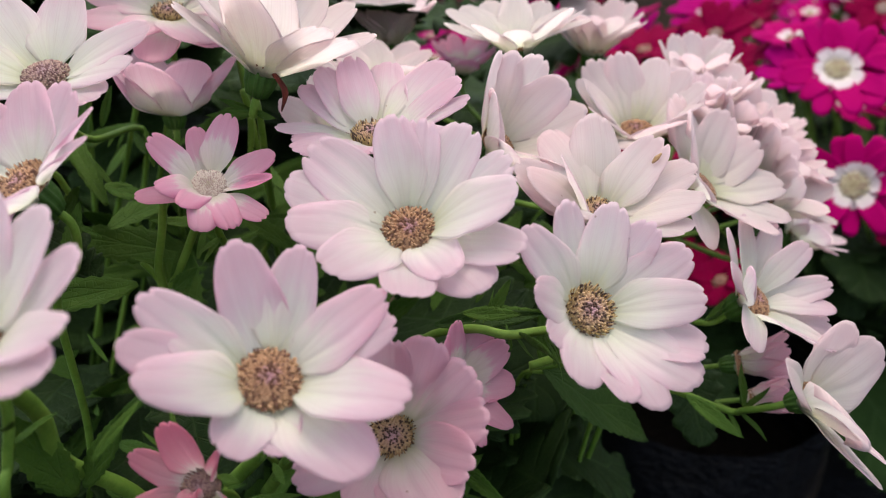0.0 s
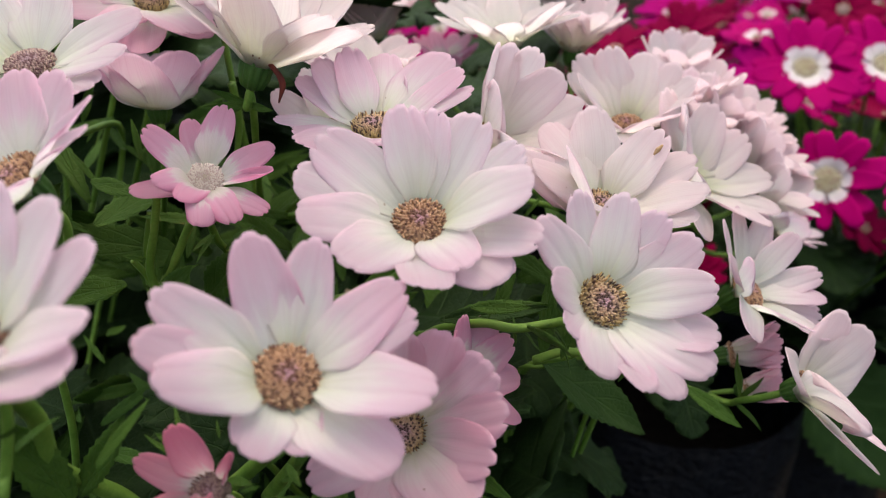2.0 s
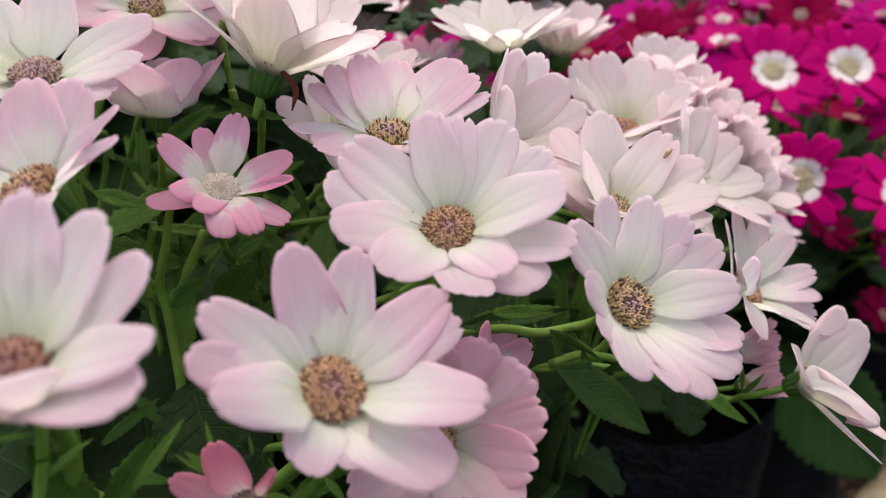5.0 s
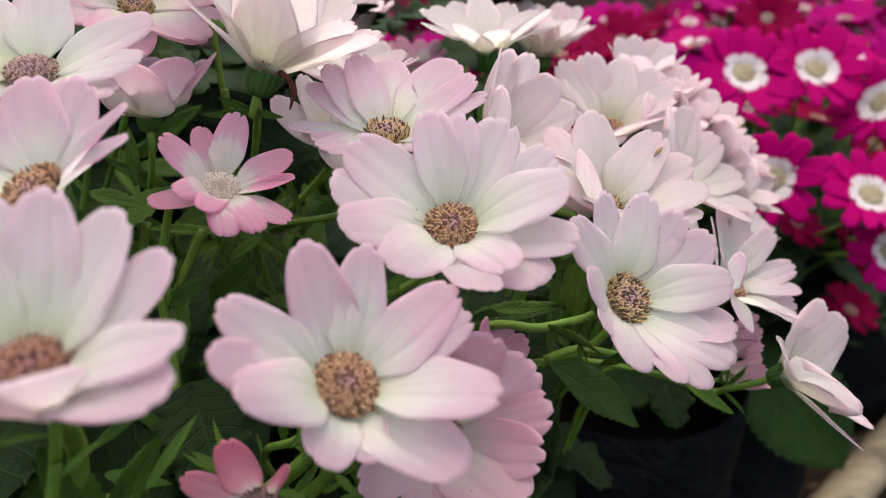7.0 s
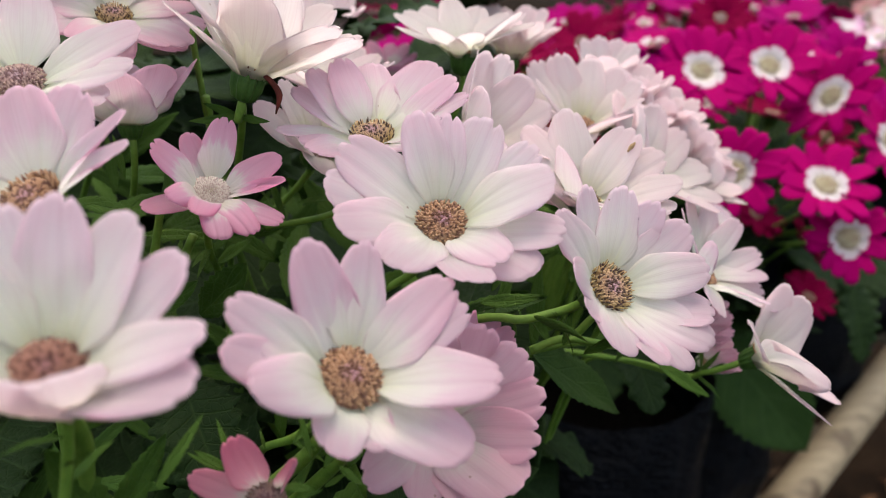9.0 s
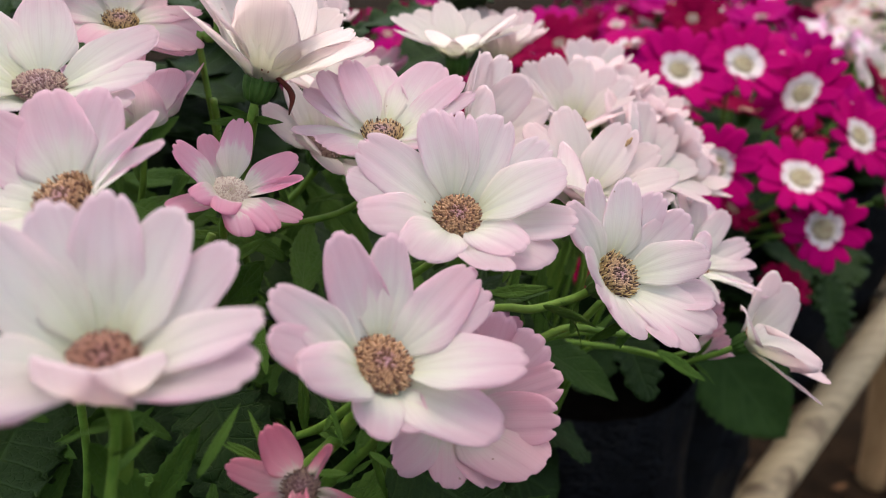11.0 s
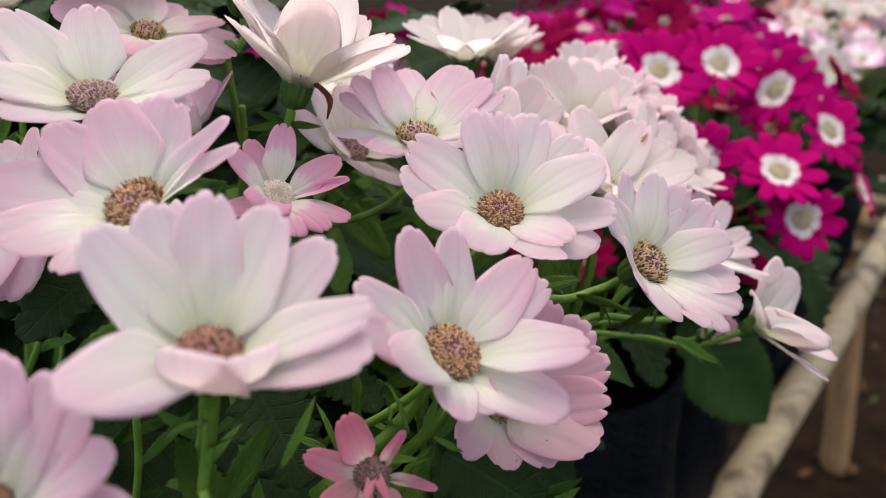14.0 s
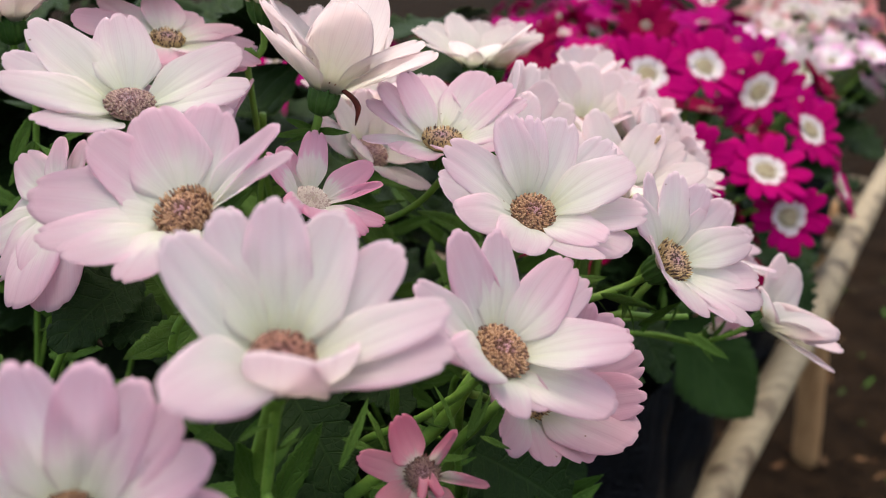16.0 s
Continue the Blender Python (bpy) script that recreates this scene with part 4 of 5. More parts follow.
flower(side_plant, (-0.0941, 0.2635, 1.3685), -68, 24, [(5, 27.7, -1), (284, 38.8, 13), (252, 29.2, -5), (300, 28.7, 0), (44, 27.4, -7), (234, 28.1, 9), (71, 28.1, 0)], seed=78, bracts=4, mat=BLUSH, radius=5.2, open_ring=True, wide=0.5, stem=[(-0.15, 0.33, 1.23), (-0.2, 0.24, 1.01)])
flower(side_plant, (-0.0916, 0.248, 1.3404), 90, 8, ring(8, 26, 33, 61), seed=61, mat=ROSY, radius=5.2, wide=0.80, arch=-0.06, stem=[(-0.12, 0.3, 1.24), (-0.2, 0.24, 1.01)])
flower(side_plant, (-0.1101, 0.2863, 1.3861), -80, 20, ring(10, 27, 20, 40), seed=40, mat=PALE, stem=[(-0.16, 0.3, 1.23), (-0.2, 0.24, 1.01)])
flower(side_plant, (-0.1434, 0.2957, 1.3763), -80, 0, ring(10, 25, 25, 41), seed=41, mat=WHITE, stem=[(-0.1376, 0.2904, 1.3567), (-0.16, 0.3, 1.23), (-0.2, 0.24, 1.01)])
flower(pale_plant, (-0.0641, 0.2546, 1.3842), -80, 5, ring(10, 27, 22, 42), seed=42, mat=PALE, stem=[(-0.0704, 0.2569, 1.3574), (-0.0629, 0.2596, 1.287), (0.02, 0.285, 1.01)])
flower(pale_plant, (-0.0244, 0.276, 1.3413), -90, 5, ring(11, 27, 22, 31), seed=31, mat=WHITE, wide=0.56, stem=[(-0.0629, 0.2596, 1.287), (0.02, 0.285, 1.01)])
flower(pale_plant, (-0.0241, 0.3455, 1.3482), -90, 5, ring(14, 27, 38, 32), seed=32, mat=WHITE, wide=0.56, stem=[(0.0747, 0.2648, 1.2817), (0.02, 0.285, 1.01)])
flower(pale_plant, (0.0693, 0.3485, 1.3427), -60, 5, ring(14, 27, 35, 33), seed=33, mat=WHITE, wide=0.56, stem=[(0.0747, 0.2648, 1.2817), (0.02, 0.285, 1.01)])
flower(pale_plant, (0.1083, 0.3047, 1.3198), -60, 5, ring(14, 27, 45, 34), seed=34, mat=WHITE, wide=0.56, stem=[(0.0747, 0.2648, 1.2817), (0.02, 0.285, 1.01)])
flower(pale_plant, (0.1294, 0.3055, 1.3098), -20, 25, ring(13, 26, 32, 35), seed=35, mat=WHITE, wide=0.56, stem=[(0.0747, 0.2648, 1.2817), (0.02, 0.285, 1.01)])
flower(pale_plant, (0.1427, 0.3014, 1.301), -20, 35, ring(12, 26, 25, 36), seed=36, mat=WHITE, wide=0.56, stem=[(0.0747, 0.2648, 1.2817), (0.02, 0.285, 1.01)])
flower(pale_plant, (0.1657, 0.3116, 1.2636), -20, 40, ring(10, 22, 25, 37), seed=37, mat=PALE, stem=[(0.0747, 0.2648, 1.2817), (0.02, 0.285, 1.01)])
flower(pale_plant, (0.0057, 0.1703, 1.28), -30, 60, ring(9, 19, 20, 38), seed=38, mat=PINK, radius=4.6, stem=[(-0.0142, 0.1809, 1.2674), (0.02, 0.285, 1.01)])
flower(pale_plant, (0.0099, 0.3649, 1.3306), -90, 10, ring(10, 18, 30, 39), seed=39, mat=PINK, radius=4.5, stem=[(0.0747, 0.2648, 1.2817), (0.02, 0.285, 1.01)])
flower(pale_plant, (0.0927, 0.2979, 1.3188), -70, 20, ring(9, 25, 52, 140), seed=140, mat=WHITE, wide=0.58, stem=[(0.0747, 0.2648, 1.2817), (0.02, 0.285, 1.01)])
flower(pale_plant, (0.1064, 0.2912, 1.3157), -50, 25, ring(9, 25, 50, 141), seed=141, mat=WHITE, wide=0.58, stem=[(0.0747, 0.2648, 1.2817), (0.02, 0.285, 1.01)])
flower(pale_plant, (0.1207, 0.2955, 1.3144), -35, 30, ring(10, 24, 48, 142), seed=142, mat=WHITE, wide=0.58, stem=[(0.0747, 0.2648, 1.2817), (0.02, 0.285, 1.01)])
flower(pale_plant, (0.1301, 0.2873, 1.3033), -25, 40, ring(10, 24, 45, 143), seed=143, mat=WHITE, wide=0.58, stem=[(0.0747, 0.2648, 1.2817), (0.02, 0.285, 1.01)])
flower(pale_plant, (0.1113, 0.331, 1.3271), -80, 10, ring(9, 25, 50, 144), seed=144, mat=WHITE, wide=0.58, stem=[(0.0747, 0.2648, 1.2817), (0.02, 0.285, 1.01)])
flower(pale_plant, (0.1347, 0.2753, 1.2938), -20, 50, ring(9, 24, 38, 145), seed=145, mat=WHITE, wide=0.58, stem=[(0.0747, 0.2648, 1.2817), (0.02, 0.285, 1.01)])
flower(pale_plant, (0.1089, 0.2075, 1.2467), -20, 70, ring(8, 11, 62, 150), seed=150, mat=BLUSH, radius=3.4, wide=0.62, fill=False, stem=[(0.0976, 0.2061, 1.2428), (0.0716, 0.2114, 1.2501), (0.02, 0.285, 1.01)], thick=0.9)


# ---- magenta plants ----
magenta_plant = plant((0.33, 0.52, 1.0), "magenta cineraria with white-ringed flowers in a black bag", "cinerarias on the bench")
orchid_plant = plant((0.68, 0.80, 1.0), "white and orchid cineraria in a black bag", "cinerarias on the bench")
salmon_plant = plant((0.95, 0.98, 1.0), "salmon pink cineraria in a black bag", "cinerarias on the bench")

flower(magenta_plant, (0.2257, 0.426, 1.3155), -110, 45, ring(14, 33, 4, 51), seed=51, mat=MAGENTA, disc=DISC_GREEN, radius=6.9, wide=0.36, root=0.58, dome=1.8, fill=False, fine=False, stem=[(0.33, 0.5, 1.15), (0.33, 0.52, 1.01)])
flower(magenta_plant, (0.2061, 0.3484, 1.273), -122, 62, ring(14, 29, 4, 52), seed=52, mat=MAGENTA, disc=DISC_GREEN, radius=6.9, wide=0.36, root=0.58, dome=1.8, fill=False, fine=False, stem=[(0.33, 0.5, 1.15), (0.33, 0.52, 1.01)])
flower(magenta_plant, (0.2696, 0.4188, 1.3193), -100, 45, ring(14, 34, 4, 53), seed=53, mat=MAGENTA, disc=DISC_GREEN, radius=6.9, wide=0.36, root=0.58, dome=1.8, fill=False, fine=False, stem=[(0.33, 0.5, 1.15), (0.33, 0.52, 1.01)])
flower(magenta_plant, (0.3046, 0.4008, 1.3022), -165, 62, ring(14, 32, 4, 54), seed=54, mat=MAGENTA, disc=DISC_GREEN, radius=6.9, wide=0.36, root=0.58, dome=1.8, fill=False, fine=False, stem=[(0.33, 0.5, 1.15), (0.33, 0.52, 1.01)])
flower(magenta_plant, (0.2842, 0.3359, 1.2315), -115, 62, ring(14, 27, 4, 55), seed=55, mat=MAGENTA, disc=DISC_GREEN, radius=6.9, wide=0.36, root=0.58, dome=1.8, fill=False, fine=False, stem=[(0.33, 0.5, 1.15), (0.33, 0.52, 1.01)])
flower(magenta_plant, (0.3515, 0.3896, 1.2735), -80, 50, ring(14, 33, 4, 56), seed=56, mat=MAGENTA, disc=DISC_GREEN, radius=6.9, wide=0.36, root=0.58, dome=1.8, fill=False, fine=False, stem=[(0.33, 0.5, 1.15), (0.33, 0.52, 1.01)])
flower(magenta_plant, (0.2722, 0.3501, 1.2616), -110, 35, ring(14, 31, 4, 57), seed=57, mat=MAGENTA, disc=DISC_GREEN, radius=6.9, wide=0.36, root=0.58, dome=1.8, fill=False, fine=False, stem=[(0.33, 0.5, 1.15), (0.33, 0.52, 1.01)])
flower(magenta_plant, (0.3885, 0.3834, 1.227), -50, 62, ring(14, 28, 4, 58), seed=58, mat=MAGENTA, disc=DISC_GREEN, radius=6.9, wide=0.36, root=0.58, dome=1.8, fill=False, fine=False, stem=[(0.33, 0.5, 1.15), (0.33, 0.52, 1.01)])
flower(magenta_plant, (0.335, 0.385, 1.218), -60, 70, ring(14, 18, 4, 59), seed=59, mat=ORCHID, disc=DISC_GREEN, radius=5.6, wide=0.36, root=0.58, dome=1.8, fill=False, fine=False, stem=[(0.33, 0.5, 1.15), (0.33, 0.52, 1.01)])


def scatter(owner, n, seed, x0, x1, y0, y1, z0, z1, mats, stem, sizes=(22, 30), slope=0.0, discs=(DISC_GREEN,), clear=(), gap=0.035):
    """A dense cushion of heads over a plant, facing up and outwards; clear: spots already taken."""
    r, taken = random.Random(seed), [Vector(c) for c in clear]
    tries = 0
    while n and tries < 4000:
        tries += 1
        u, v = r.random(), r.random()
        p = Vector((x0 + (x1 - x0) * u + slope * (v - 0.5), y0 + (y1 - y0) * v, 0))
        dome = 1 - ((u - 0.5) * 2) ** 2 * 0.5 - ((v - 0.5) * 2) ** 2 * 0.5
        p.z = z0 + (z1 - z0) * dome + r.uniform(-0.032, 0.012)
        if any((p - q).length < gap for q in taken):
            continue
        taken.append(p)
        az = math.degrees(math.atan2(v - 0.65, u - 0.5)) + r.uniform(-50, 50)
        flower(owner, p, az, r.uniform(10, 55), ring(r.choice((10, 11, 12)), r.uniform(*sizes), r.uniform(0, 16), seed * 100 + n), mat=r.choice(mats), disc=r.choice(discs), radius=5.0, wide=0.46, dome=1.8, fill=False, fine=False, seed=seed * 100 + n, stem=[stem])
        n -= 1


HEADS = [(0.2257, 0.426, 1.3155), (0.2061, 0.3484, 1.273), (0.2696, 0.4188, 1.3193), (0.3046, 0.4008, 1.3022), (0.2842, 0.3359, 1.2315), (0.3515, 0.3896, 1.2735), (0.2722, 0.3501, 1.2616), (0.3885, 0.3834, 1.227), (0.176, 0.43, 1.326), (0.192, 0.44, 1.314), (0.237, 0.43, 1.29), (0.262, 0.43, 1.291), (0.298, 0.436, 1.285), (0.345, 0.452, 1.275), (0.384, 0.43, 1.259)]
scatter(magenta_plant, 50, 7, 0.12, 0.46, 0.43, 0.74, 1.265, 1.325, (MAGENTA, FUCHSIA, FUCHSIA, SHADED_CRIMSON, SHADED_CRIMSON), (0.33, 0.52, 1.07), (25, 31), 0, (DISC_GREEN, DISC_MAUVE, DISC_RUST), HEADS)
scatter(magenta_plant, 14, 11, 0.44, 0.54, 0.58, 0.76, 1.315, 1.335, (FUCHSIA, MAGENTA, FUCHSIA), (0.36, 0.54, 1.07), (24, 30), 0.12, (DISC_MAUVE,))
flower(magenta_plant, (0.300, 0.446, 1.282), -60, 6, ring(12, 29, 6, 60), seed=60, mat=SHADED_CRIMSON, disc=DISC_RUST, radius=5.6, wide=0.40, dome=1.8, fill=False, fine=False, stem=[(0.33, 0.5, 1.15), (0.33, 0.52, 1.01)])
flower(magenta_plant, (0.350, 0.445, 1.262), -75, 38, ring(12, 28, 6, 62), seed=62, mat=SHADED_CRIMSON, disc=DISC_RUST, radius=5.6, wide=0.42, dome=1.8, fill=False, fine=False, stem=[(0.33, 0.5, 1.15), (0.33, 0.52, 1.01)])
# Low heads: the cushion's inner shade is given by their dark petal colour.
scatter(magenta_plant, 11, 8, 0.16, 0.345, 0.405, 0.56, 1.17, 1.225, (SHADED_CRIMSON,), (0.33, 0.52, 1.07), (22, 28), 0, (DISC_RUST,), HEADS)
scatter(orchid_plant, 48, 9, 0.645, 0.905, 0.64, 0.95, 1.24, 1.315, (ORCHID, WHITE, WHITE, ORCHID), (0.68, 0.8, 1.07), slope=0.28)
scatter(salmon_plant, 48, 10, 0.88, 1.20, 0.86, 1.22, 1.24, 1.33, (SALMON, SALMON, WHITE), (0.95, 0.98, 1.07), slope=0.28)

for k, (x, y, mats, label) in enumerate(((0.12, 0.86, (FUCHSIA, FUCHSIA, MAGENTA), "magenta cineraria in a black bag"), (0.45, 0.83, (FUCHSIA, SHADED_CRIMSON, MAGENTA), "magenta cineraria in a black bag"), (0.66, 1.14, (FUCHSIA, FUCHSIA, MAGENTA), "magenta cineraria in a black bag"), (0.88, 1.44, (FUCHSIA, FUCHSIA, MAGENTA), "magenta cineraria in a black bag"))):
    grow_bag(x, y, 0.775, 0.11, 0.26, "crumpled black plastic grow bag under a flowering plant", 20 + k)
    far_plant = plant((x, y, 1.0), label, "cinerarias on the bench")
    scatter(far_plant, 34, 30 + k, x - 0.19, x + 0.19, y - 0.18, y + 0.18, 1.24, 1.31, mats, (x, y, 1.08))
    leaf_bed(far_plant, x - 0.19, x + 0.19, y - 0.19, y + 0.19, 1.10, 1.22, 55, 0.085, 60 + k)


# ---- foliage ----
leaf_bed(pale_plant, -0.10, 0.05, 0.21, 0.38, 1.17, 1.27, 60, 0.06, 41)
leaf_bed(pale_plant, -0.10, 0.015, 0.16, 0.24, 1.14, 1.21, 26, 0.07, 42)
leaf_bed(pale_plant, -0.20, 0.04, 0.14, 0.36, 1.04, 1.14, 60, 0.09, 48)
sprig_bed(pale_plant, -0.09, 0.01, 0.22, 0.31, 1.24, 1.30, 40, 0.036, 71)
sprig_bed(side_plant, -0.16, -0.08, 0.20, 0.31, 1.23, 1.31, 46, 0.036, 72)
sprig_bed(side_plant, -0.15, -0.06, 0.13, 0.20, 1.19, 1.25, 22, 0.035, 73)
sprig_bed(pale_plant, -0.06, 0.01, 0.16, 0.22, 1.20, 1.26, 22, 0.03, 74)
sprig_bed(pale_plant, 0.0, 0.08, 0.22, 0.30, 1.25, 1.29, 26, 0.03, 75)
sprig_bed(pale_plant, -0.08, -0.01, 0.205, 0.26, 1.25, 1.295, 16, 0.034, 76)
sprig_bed(pale_plant, -0.09, -0.015, 0.15, 0.19, 1.195, 1.225, 16, 0.045, 77)
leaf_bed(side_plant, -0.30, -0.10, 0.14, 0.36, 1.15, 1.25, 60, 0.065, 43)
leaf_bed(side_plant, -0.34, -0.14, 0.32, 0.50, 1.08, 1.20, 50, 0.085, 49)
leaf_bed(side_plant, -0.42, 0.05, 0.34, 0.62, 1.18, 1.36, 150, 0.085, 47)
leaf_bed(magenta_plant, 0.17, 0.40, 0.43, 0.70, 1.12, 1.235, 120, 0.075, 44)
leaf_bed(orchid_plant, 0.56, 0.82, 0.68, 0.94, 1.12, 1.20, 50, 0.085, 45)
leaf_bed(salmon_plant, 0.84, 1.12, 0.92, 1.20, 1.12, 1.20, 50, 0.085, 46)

leaf(pale_plant, (0.0304, 0.1995, 1.2664), (0.0718, 0.2044, 1.2307), (0.35, -0.55, 0.9), 0, 1.15, lance=True)
leaf(pale_plant, (0.008, 0.276, 1.252), (0.050, 0.264, 1.148), (0, -0.8, 0.6), 0, 1.0)
leaf(pale_plant, (0.0696, 0.372, 1.0972), (0.1195, 0.3548, 1.0278), (0, -0.5, 1), 2, 1.1)
leaf(pale_plant, (0.275, 0.425, 1.115), (0.3566, 0.3929, 1.016), (-0.3, -0.8, 0.5), 0, 2.0, lance=True)
leaf(pale_plant, (0.0976, 0.2061, 1.2428), (0.1015, 0.199, 1.2371), (0.1, -0.8, 0.6), 0, 1.0, True)
leaf(pale_plant, (0.0716, 0.2114, 1.2501), (0.0744, 0.2075, 1.2632), (0.1, -0.8, 0.6), 0, 1.2, True)
leaf(pale_plant, (0.0933, 0.2455, 1.2396), (0.1, 0.2208, 1.2153), (0, -0.5, 1), 1, 1.0)
leaf(magenta_plant, (0.3075, 0.3465, 1.19), (0.3154, 0.325, 1.148), (0, -0.5, 1), 1, 1.0)
leaf(magenta_plant, (0.2859, 0.4598, 1.2029), (0.2634, 0.4165, 1.1575), (0, -0.5, 1), 1, 1.0)
leaf(pale_plant, (0.001, 0.1859, 1.2899), (0.0298, 0.1869, 1.2921), (0.1, -0.8, 0.6), 1, 1.0, True)
leaf(pale_plant, (0.0122, 0.1812, 1.2917), (0.0192, 0.1869, 1.3038), (0.1, -0.8, 0.6), 1, 1.0, True)
leaf(side_plant, (-0.0765, 0.1254, 1.2903), (-0.0667, 0.1312, 1.3027), (0.1, -0.8, 0.6), 2, 1.0, True)
leaf(side_plant, (-0.0819, 0.1515, 1.299), (-0.0875, 0.1544, 1.3053), (0.1, -0.8, 0.6), 2, 1.0, True)
leaf(pale_plant, (-0.0419, 0.1393, 1.2728), (-0.0364, 0.1405, 1.2753), (0.1, -0.8, 0.6), 1, 1.0, True)
leaf(pale_plant, (0.0776, 0.1933, 1.2584), (0.0944, 0.1876, 1.2462), (0.1, -0.8, 0.6), 1, 1.0, True)
leaf(pale_plant, (0.0199, 0.1824, 1.2824), (0.0191, 0.1845, 1.2869), (0.1, -0.8, 0.6), 1, 1.0, True)
leaf(side_plant, (-0.0905, 0.139, 1.268), (-0.0992, 0.135, 1.2986), (0.5, -0.8, 0.3), 1, 1.3, True)
leaf(side_plant, (-0.0905, 0.143, 1.267), (-0.0753, 0.1462, 1.2902), (0.1, -0.8, 0.6), 1, 1.0, True)
leaf(pale_plant, (-0.0478, 0.1257, 1.2828), (-0.0433, 0.1249, 1.2847), (0.1, -0.8, 0.6), 0, 1.0, True)
leaf(pale_plant, (-0.0371, 0.1333, 1.2827), (-0.0308, 0.135, 1.2914), (0.1, -0.8, 0.6), 1, 1.0, True)
leaf(pale_plant, (-0.0635, 0.1413, 1.2797), (-0.0708, 0.1455, 1.2832), (0.1, -0.8, 0.6), 1, 1.0, True)
leaf(pale_plant, (-0.055, 0.1407, 1.285), (-0.0558, 0.1427, 1.2887), (0.1, -0.8, 0.6), 0, 1.0, True)
leaf(pale_plant, (-0.061, 0.1685, 1.3037), (-0.0603, 0.162, 1.2897), (0.1, -0.8, 0.6), 1, 1.0, True)
leaf(pale_plant, (0.009, 0.1753, 1.3022), (0.0129, 0.1776, 1.3099), (0.1, -0.8, 0.6), 1, 1.0, True)
leaf(pale_plant, (0.0056, 0.175, 1.2991), (0.0215, 0.1709, 1.3007), (0.1, -0.8, 0.6), 1, 1.0, True)
leaf(pale_plant, (0.0309, 0.172, 1.2841), (0.0335, 0.1755, 1.2936), (0.1, -0.8, 0.6), 1, 1.0, True)
leaf(pale_plant, (0.0577, 0.2088, 1.2574), (0.0709, 0.2098, 1.2684), (0.1, -0.8, 0.6), 2, 1.0, True)
leaf(pale_plant, (-0.0798, 0.216, 1.2954), (-0.0771, 0.2211, 1.3062), (0.1, -0.8, 0.6), 0, 1.0, True)
leaf(side_plant, (-0.1074, 0.2261, 1.3171), (-0.1166, 0.2308, 1.3271), (0.1, -0.8, 0.6), 2, 1.0, True)
leaf(side_plant, (-0.1002, 0.1842, 1.3219), (-0.0926, 0.1826, 1.3184), (0.1, -0.8, 0.6), 0, 1.0, True)
leaf(pale_plant, (-0.0816, 0.1952, 1.298), (-0.0715, 0.1973, 1.3026), (0.1, -0.8, 0.6), 2, 1.0, True)
leaf(side_plant, (-0.1472, 0.2645, 1.3292), (-0.1382, 0.2677, 1.3446), (0.1, -0.8, 0.6), 1, 1.0, True)
leaf(side_plant, (-0.1408, 0.2755, 1.3336), (-0.15, 0.273, 1.3193), (0.1, -0.8, 0.6), 1, 1.0, True)
leaf(side_plant, (-0.1346, 0.2616, 1.3345), (-0.1198, 0.259, 1.3423), (0.1, -0.8, 0.6), 2, 1.0, True)
leaf(pale_plant, (-0.0294, 0.2235, 1.3208), (-0.0217, 0.2168, 1.3129), (0.1, -0.8, 0.6), 1, 1.0, True)
leaf(pale_plant, (-0.0411, 0.2251, 1.3136), (-0.0264, 0.2207, 1.3173), (0.1, -0.8, 0.6), 2, 1.0, True)
leaf(pale_plant, (-0.0297, 0.2989, 1.3138), (-0.0201, 0.303, 1.3267), (0.1, -0.8, 0.6), 0, 1.0, True)
leaf(side_plant, (-0.1026, 0.2647, 1.306), (-0.1046, 0.2742, 1.3258), (0.1, -0.8, 0.6), 0, 1.0, True)
stalk(side_plant, [(-0.0886, 0.1205, 1.3166), (-0.0905, 0.134, 1.297), (-0.093, 0.1413, 1.2772), (-0.0849, 0.1535, 1.2559), (-0.0765, 0.1624, 1.2277)], 0.002, 0.0024)
stalk(pale_plant, [(-0.0909, 0.2223, 1.3087), (-0.0956, 0.2242, 1.2893), (-0.0945, 0.2223, 1.2614)], 0.0013, 0.0011)
stalk(pale_plant, [(-0.0678, 0.2493, 1.3431), (-0.0676, 0.2543, 1.33), (-0.0712, 0.2544, 1.3067)], 0.0013, 0.0011)
stalk(pale_plant, [(-0.0356, 0.1439, 1.2942), (-0.0454, 0.1505, 1.2738), (-0.0637, 0.1683, 1.2441)], 0.0018, 0.0022)
stalk(pale_plant, [(-0.0318, 0.135, 1.2911), (-0.0401, 0.1471, 1.271), (-0.051, 0.1638, 1.2458)], 0.0015, 0.002)
stalk(pale_plant, [(-0.0778, 0.1925, 1.3267), (-0.0811, 0.1939, 1.3134), (-0.0843, 0.1957, 1.3023), (-0.084, 0.1972, 1.2915), (-0.083, 0.1957, 1.2741), (-0.0814, 0.1897, 1.2475)], 0.0011, 0.0016)
stalk(pale_plant, [(-0.0708, 0.1949, 1.3169), (-0.0765, 0.1961, 1.3054), (-0.0829, 0.1978, 1.2939)], 0.0012, 0.0014)
stalk(pale_plant, [(-0.0887, 0.1955, 1.3046), (-0.0861, 0.197, 1.299), (-0.084, 0.1971, 1.2934)], 0.0009, 0.001)
leaf(pale_plant, (-0.0826, 0.1965, 1.2937), (-0.0694, 0.192, 1.3048), (0.1, -0.8, 0.6), 1, 1.25, True)
leaf(pale_plant, (-0.0838, 0.1966, 1.3036), (-0.0898, 0.1919, 1.3078), (0.1, -0.8, 0.6), 0, 1.0, True)
leaf(pale_plant, (-0.0809, 0.1955, 1.2996), (-0.077, 0.194, 1.3085), (0.3, -0.8, 0.5), 2, 0.9, True)
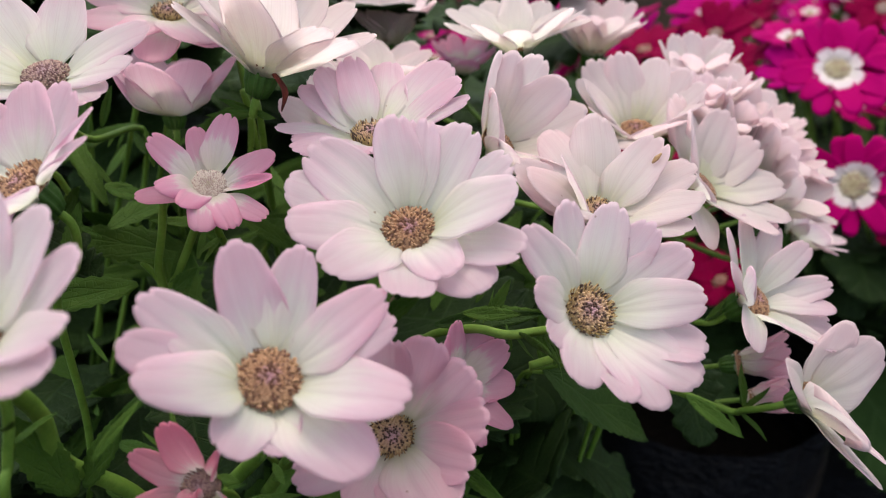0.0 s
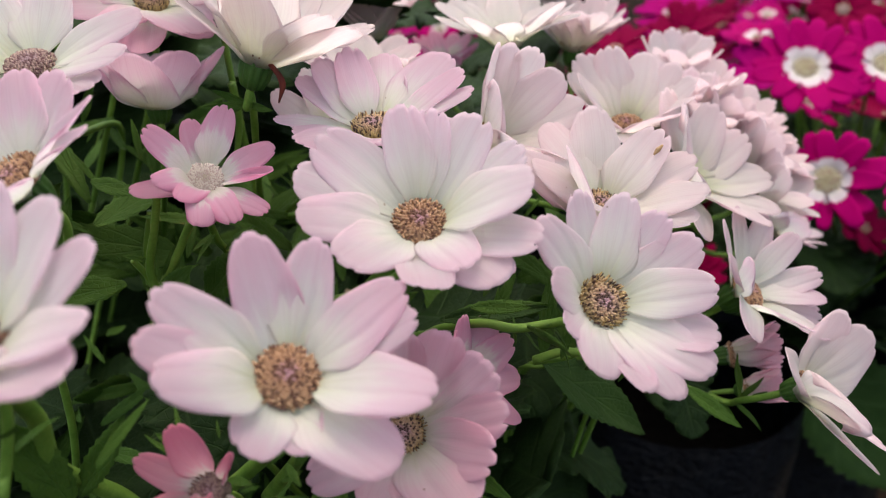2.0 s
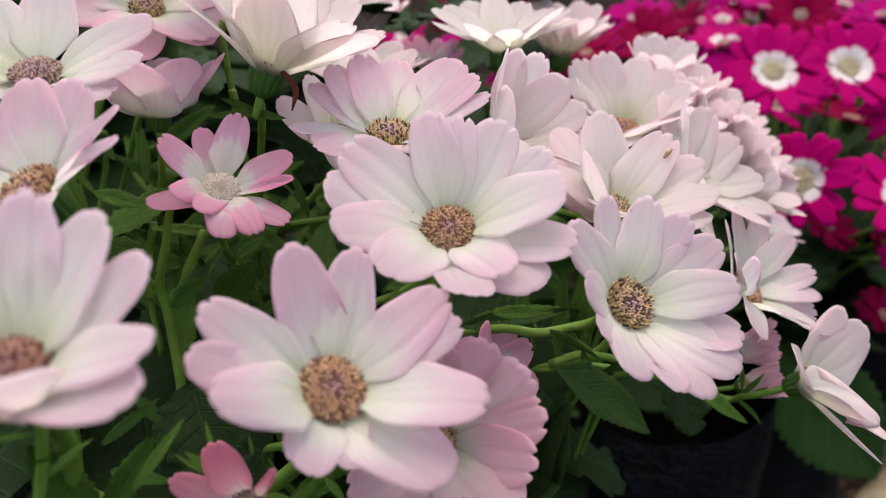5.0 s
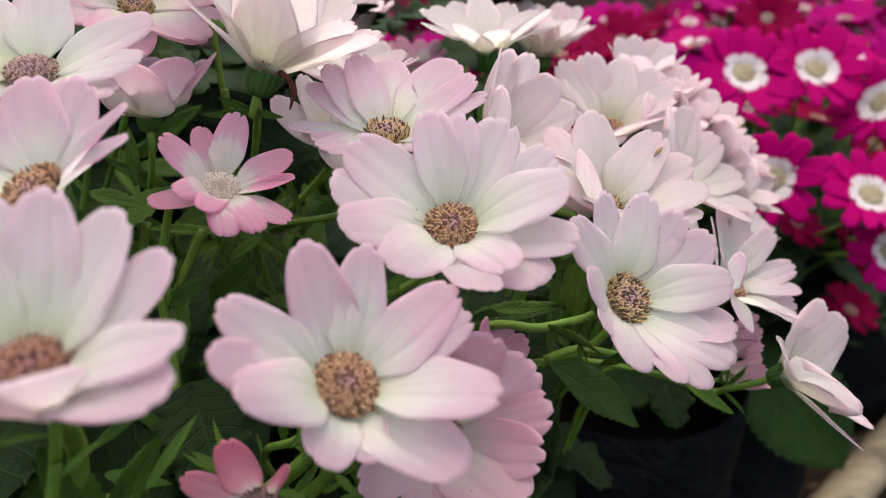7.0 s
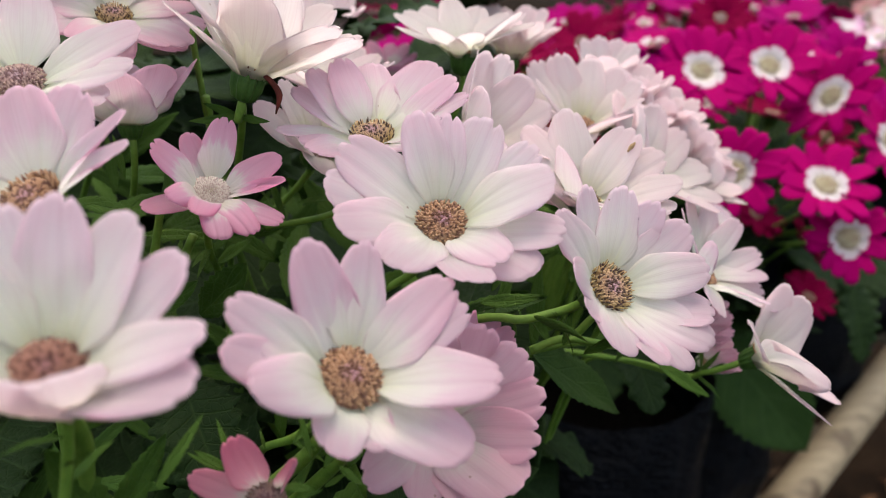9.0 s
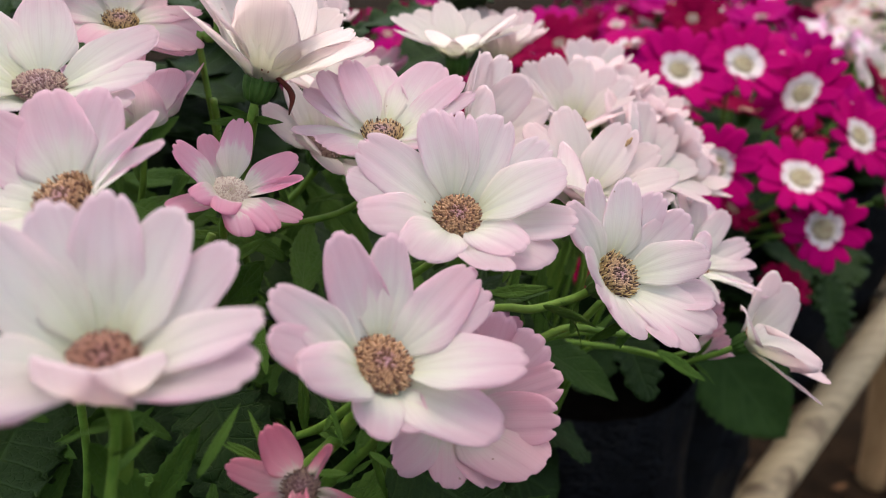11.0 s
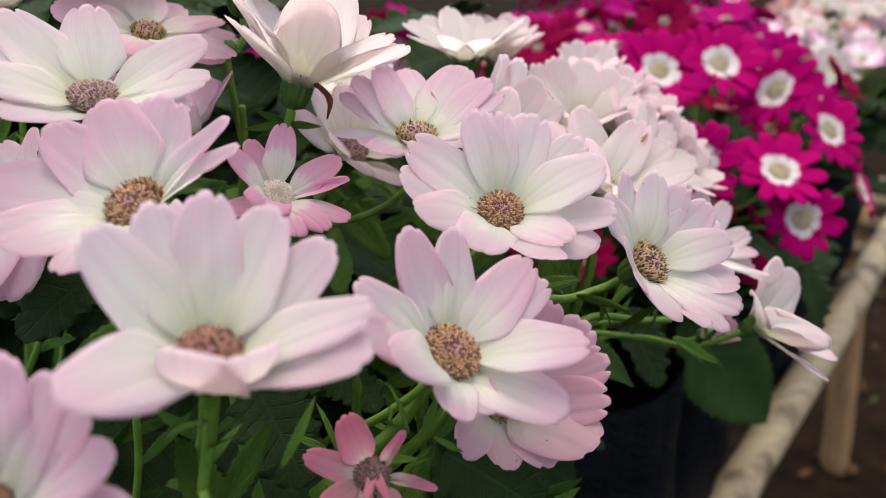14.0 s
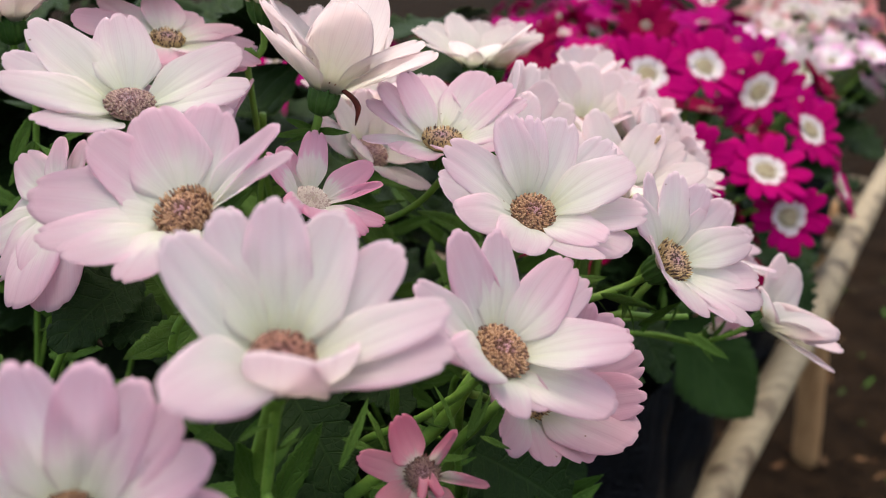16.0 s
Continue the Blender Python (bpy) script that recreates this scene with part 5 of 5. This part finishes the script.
leaf(side_plant, (-0.0909, 0.2211, 1.3254), (-0.0921, 0.2224, 1.3385), (0.5, -0.8, 0.3), 0, 0.9, True)
leaf(side_plant, (-0.1022, 0.2098, 1.3235), (-0.0867, 0.206, 1.3195), (0, -0.7, 0.7), 1, 1.3, True)
leaf(pale_plant, (-0.0619, 0.1369, 1.2826), (-0.0646, 0.1419, 1.2937), (0.2, -0.8, 0.6), 2, 0.9, True)
leaf(pale_plant, (-0.0645, 0.1375, 1.2828), (-0.0719, 0.1398, 1.2874), (0.1, -0.8, 0.6), 2, 0.9, True)
leaf(pale_plant, (-0.0449, 0.1342, 1.2852), (-0.0466, 0.1405, 1.2965), (0.3, -0.8, 0.5), 2, 0.8, True)
leaf(pale_plant, (-0.0423, 0.1333, 1.2835), (-0.0354, 0.1383, 1.2935), (0.1, -0.8, 0.6), 0, 0.9, True)
leaf(pale_plant, (-0.0407, 0.1336, 1.2846), (-0.0337, 0.1368, 1.2924), (-0.2, -0.8, 0.6), 2, 0.9, True)
leaf(pale_plant, (-0.0389, 0.1325, 1.2841), (-0.0344, 0.1246, 1.2835), (0.1, -0.6, 0.8), 1, 0.9, True)
leaf(pale_plant, (-0.0517, 0.131, 1.2818), (-0.0445, 0.126, 1.2835), (0.1, -0.5, 0.9), 1, 1.0, True)
leaf(side_plant, (-0.0762, 0.1828, 1.2747), (-0.0672, 0.1578, 1.2591), (0, -0.7, 0.7), 0, 0.95, False)
leaf(pale_plant, (-0.053, 0.1894, 1.2717), (-0.0412, 0.1743, 1.2663), (0, -0.7, 0.7), 1, 1.0, False)
leaf(pale_plant, (-0.0226, 0.1696, 1.2482), (0.0092, 0.1519, 1.231), (0, -0.7, 0.7), 2, 0.9, False)
leaf(side_plant, (-0.1155, 0.2147, 1.3048), (-0.138, 0.2012, 1.2951), (0, -0.6, 0.8), 0, 0.9, False)
leaf(side_plant, (-0.1111, 0.2093, 1.2917), (-0.1361, 0.2146, 1.2989), (0, -0.6, 0.8), 2, 0.8, False)
leaf(pale_plant, (-0.0022, 0.1806, 1.2921), (0.0285, 0.1826, 1.2941), (0.0, -0.75, 0.65), 1, 0.75, lance=True)
leaf(pale_plant, (0.0109, 0.1783, 1.2936), (0.0149, 0.1803, 1.3029), (0.4, -0.8, 0.4), 2, 0.7, True)
leaf(pale_plant, (0.0173, 0.1756, 1.2955), (0.0182, 0.1715, 1.2929), (0.4, -0.8, 0.4), 0, 0.9, True)
leaf(pale_plant, (0.0309, 0.1948, 1.27), (0.0325, 0.2039, 1.2969), (0.2, -0.8, 0.5), 1, 0.9, True)
leaf(pale_plant, (0.0381, 0.1722, 1.28), (0.045, 0.1633, 1.2937), (0.2, -0.8, 0.5), 1, 1.0, True)
leaf(pale_plant, (0.0467, 0.1695, 1.2777), (0.0508, 0.1677, 1.2873), (0.2, -0.8, 0.5), 2, 0.9, True)
leaf(pale_plant, (0.0312, 0.173, 1.2855), (0.0312, 0.1726, 1.2935), (0.2, -0.8, 0.5), 2, 0.9, True)
stalk(pale_plant, [(0.0615, 0.1759, 1.2773), (0.0508, 0.1789, 1.2775), (0.0353, 0.1807, 1.2807), (0.0259, 0.1829, 1.2766)], 0.0011, 0.0014)
stalk(pale_plant, [(0.0603, 0.1814, 1.2953), (0.0465, 0.18, 1.2906), (0.0381, 0.184, 1.2781), (0.0257, 0.1846, 1.2752)], 0.0011, 0.0015)
part("husk", tube("husk", [pale_plant.matrix_basis.inverted() @ Vector(p) for p in [(0.0604, 0.2034, 1.3325), (0.0616, 0.2037, 1.3339), (0.0629, 0.2040, 1.3352)]], [0.0003, 0.0008, 0.0003]), HUSK, pale_plant, "small brown husk on a petal")
part('dried_petal', tube('dried_petal', [pale_plant.matrix_basis.inverted() @ Vector(p) for p in [(-0.0515, 0.217, 1.3575), (-0.0474, 0.2127, 1.3547), (-0.0453, 0.2108, 1.3512), (-0.0466, 0.2097, 1.346)]], [0.0005, 0.0008, 0.0010, 0.0002]), DRIED, pale_plant, 'dried dark red petal')
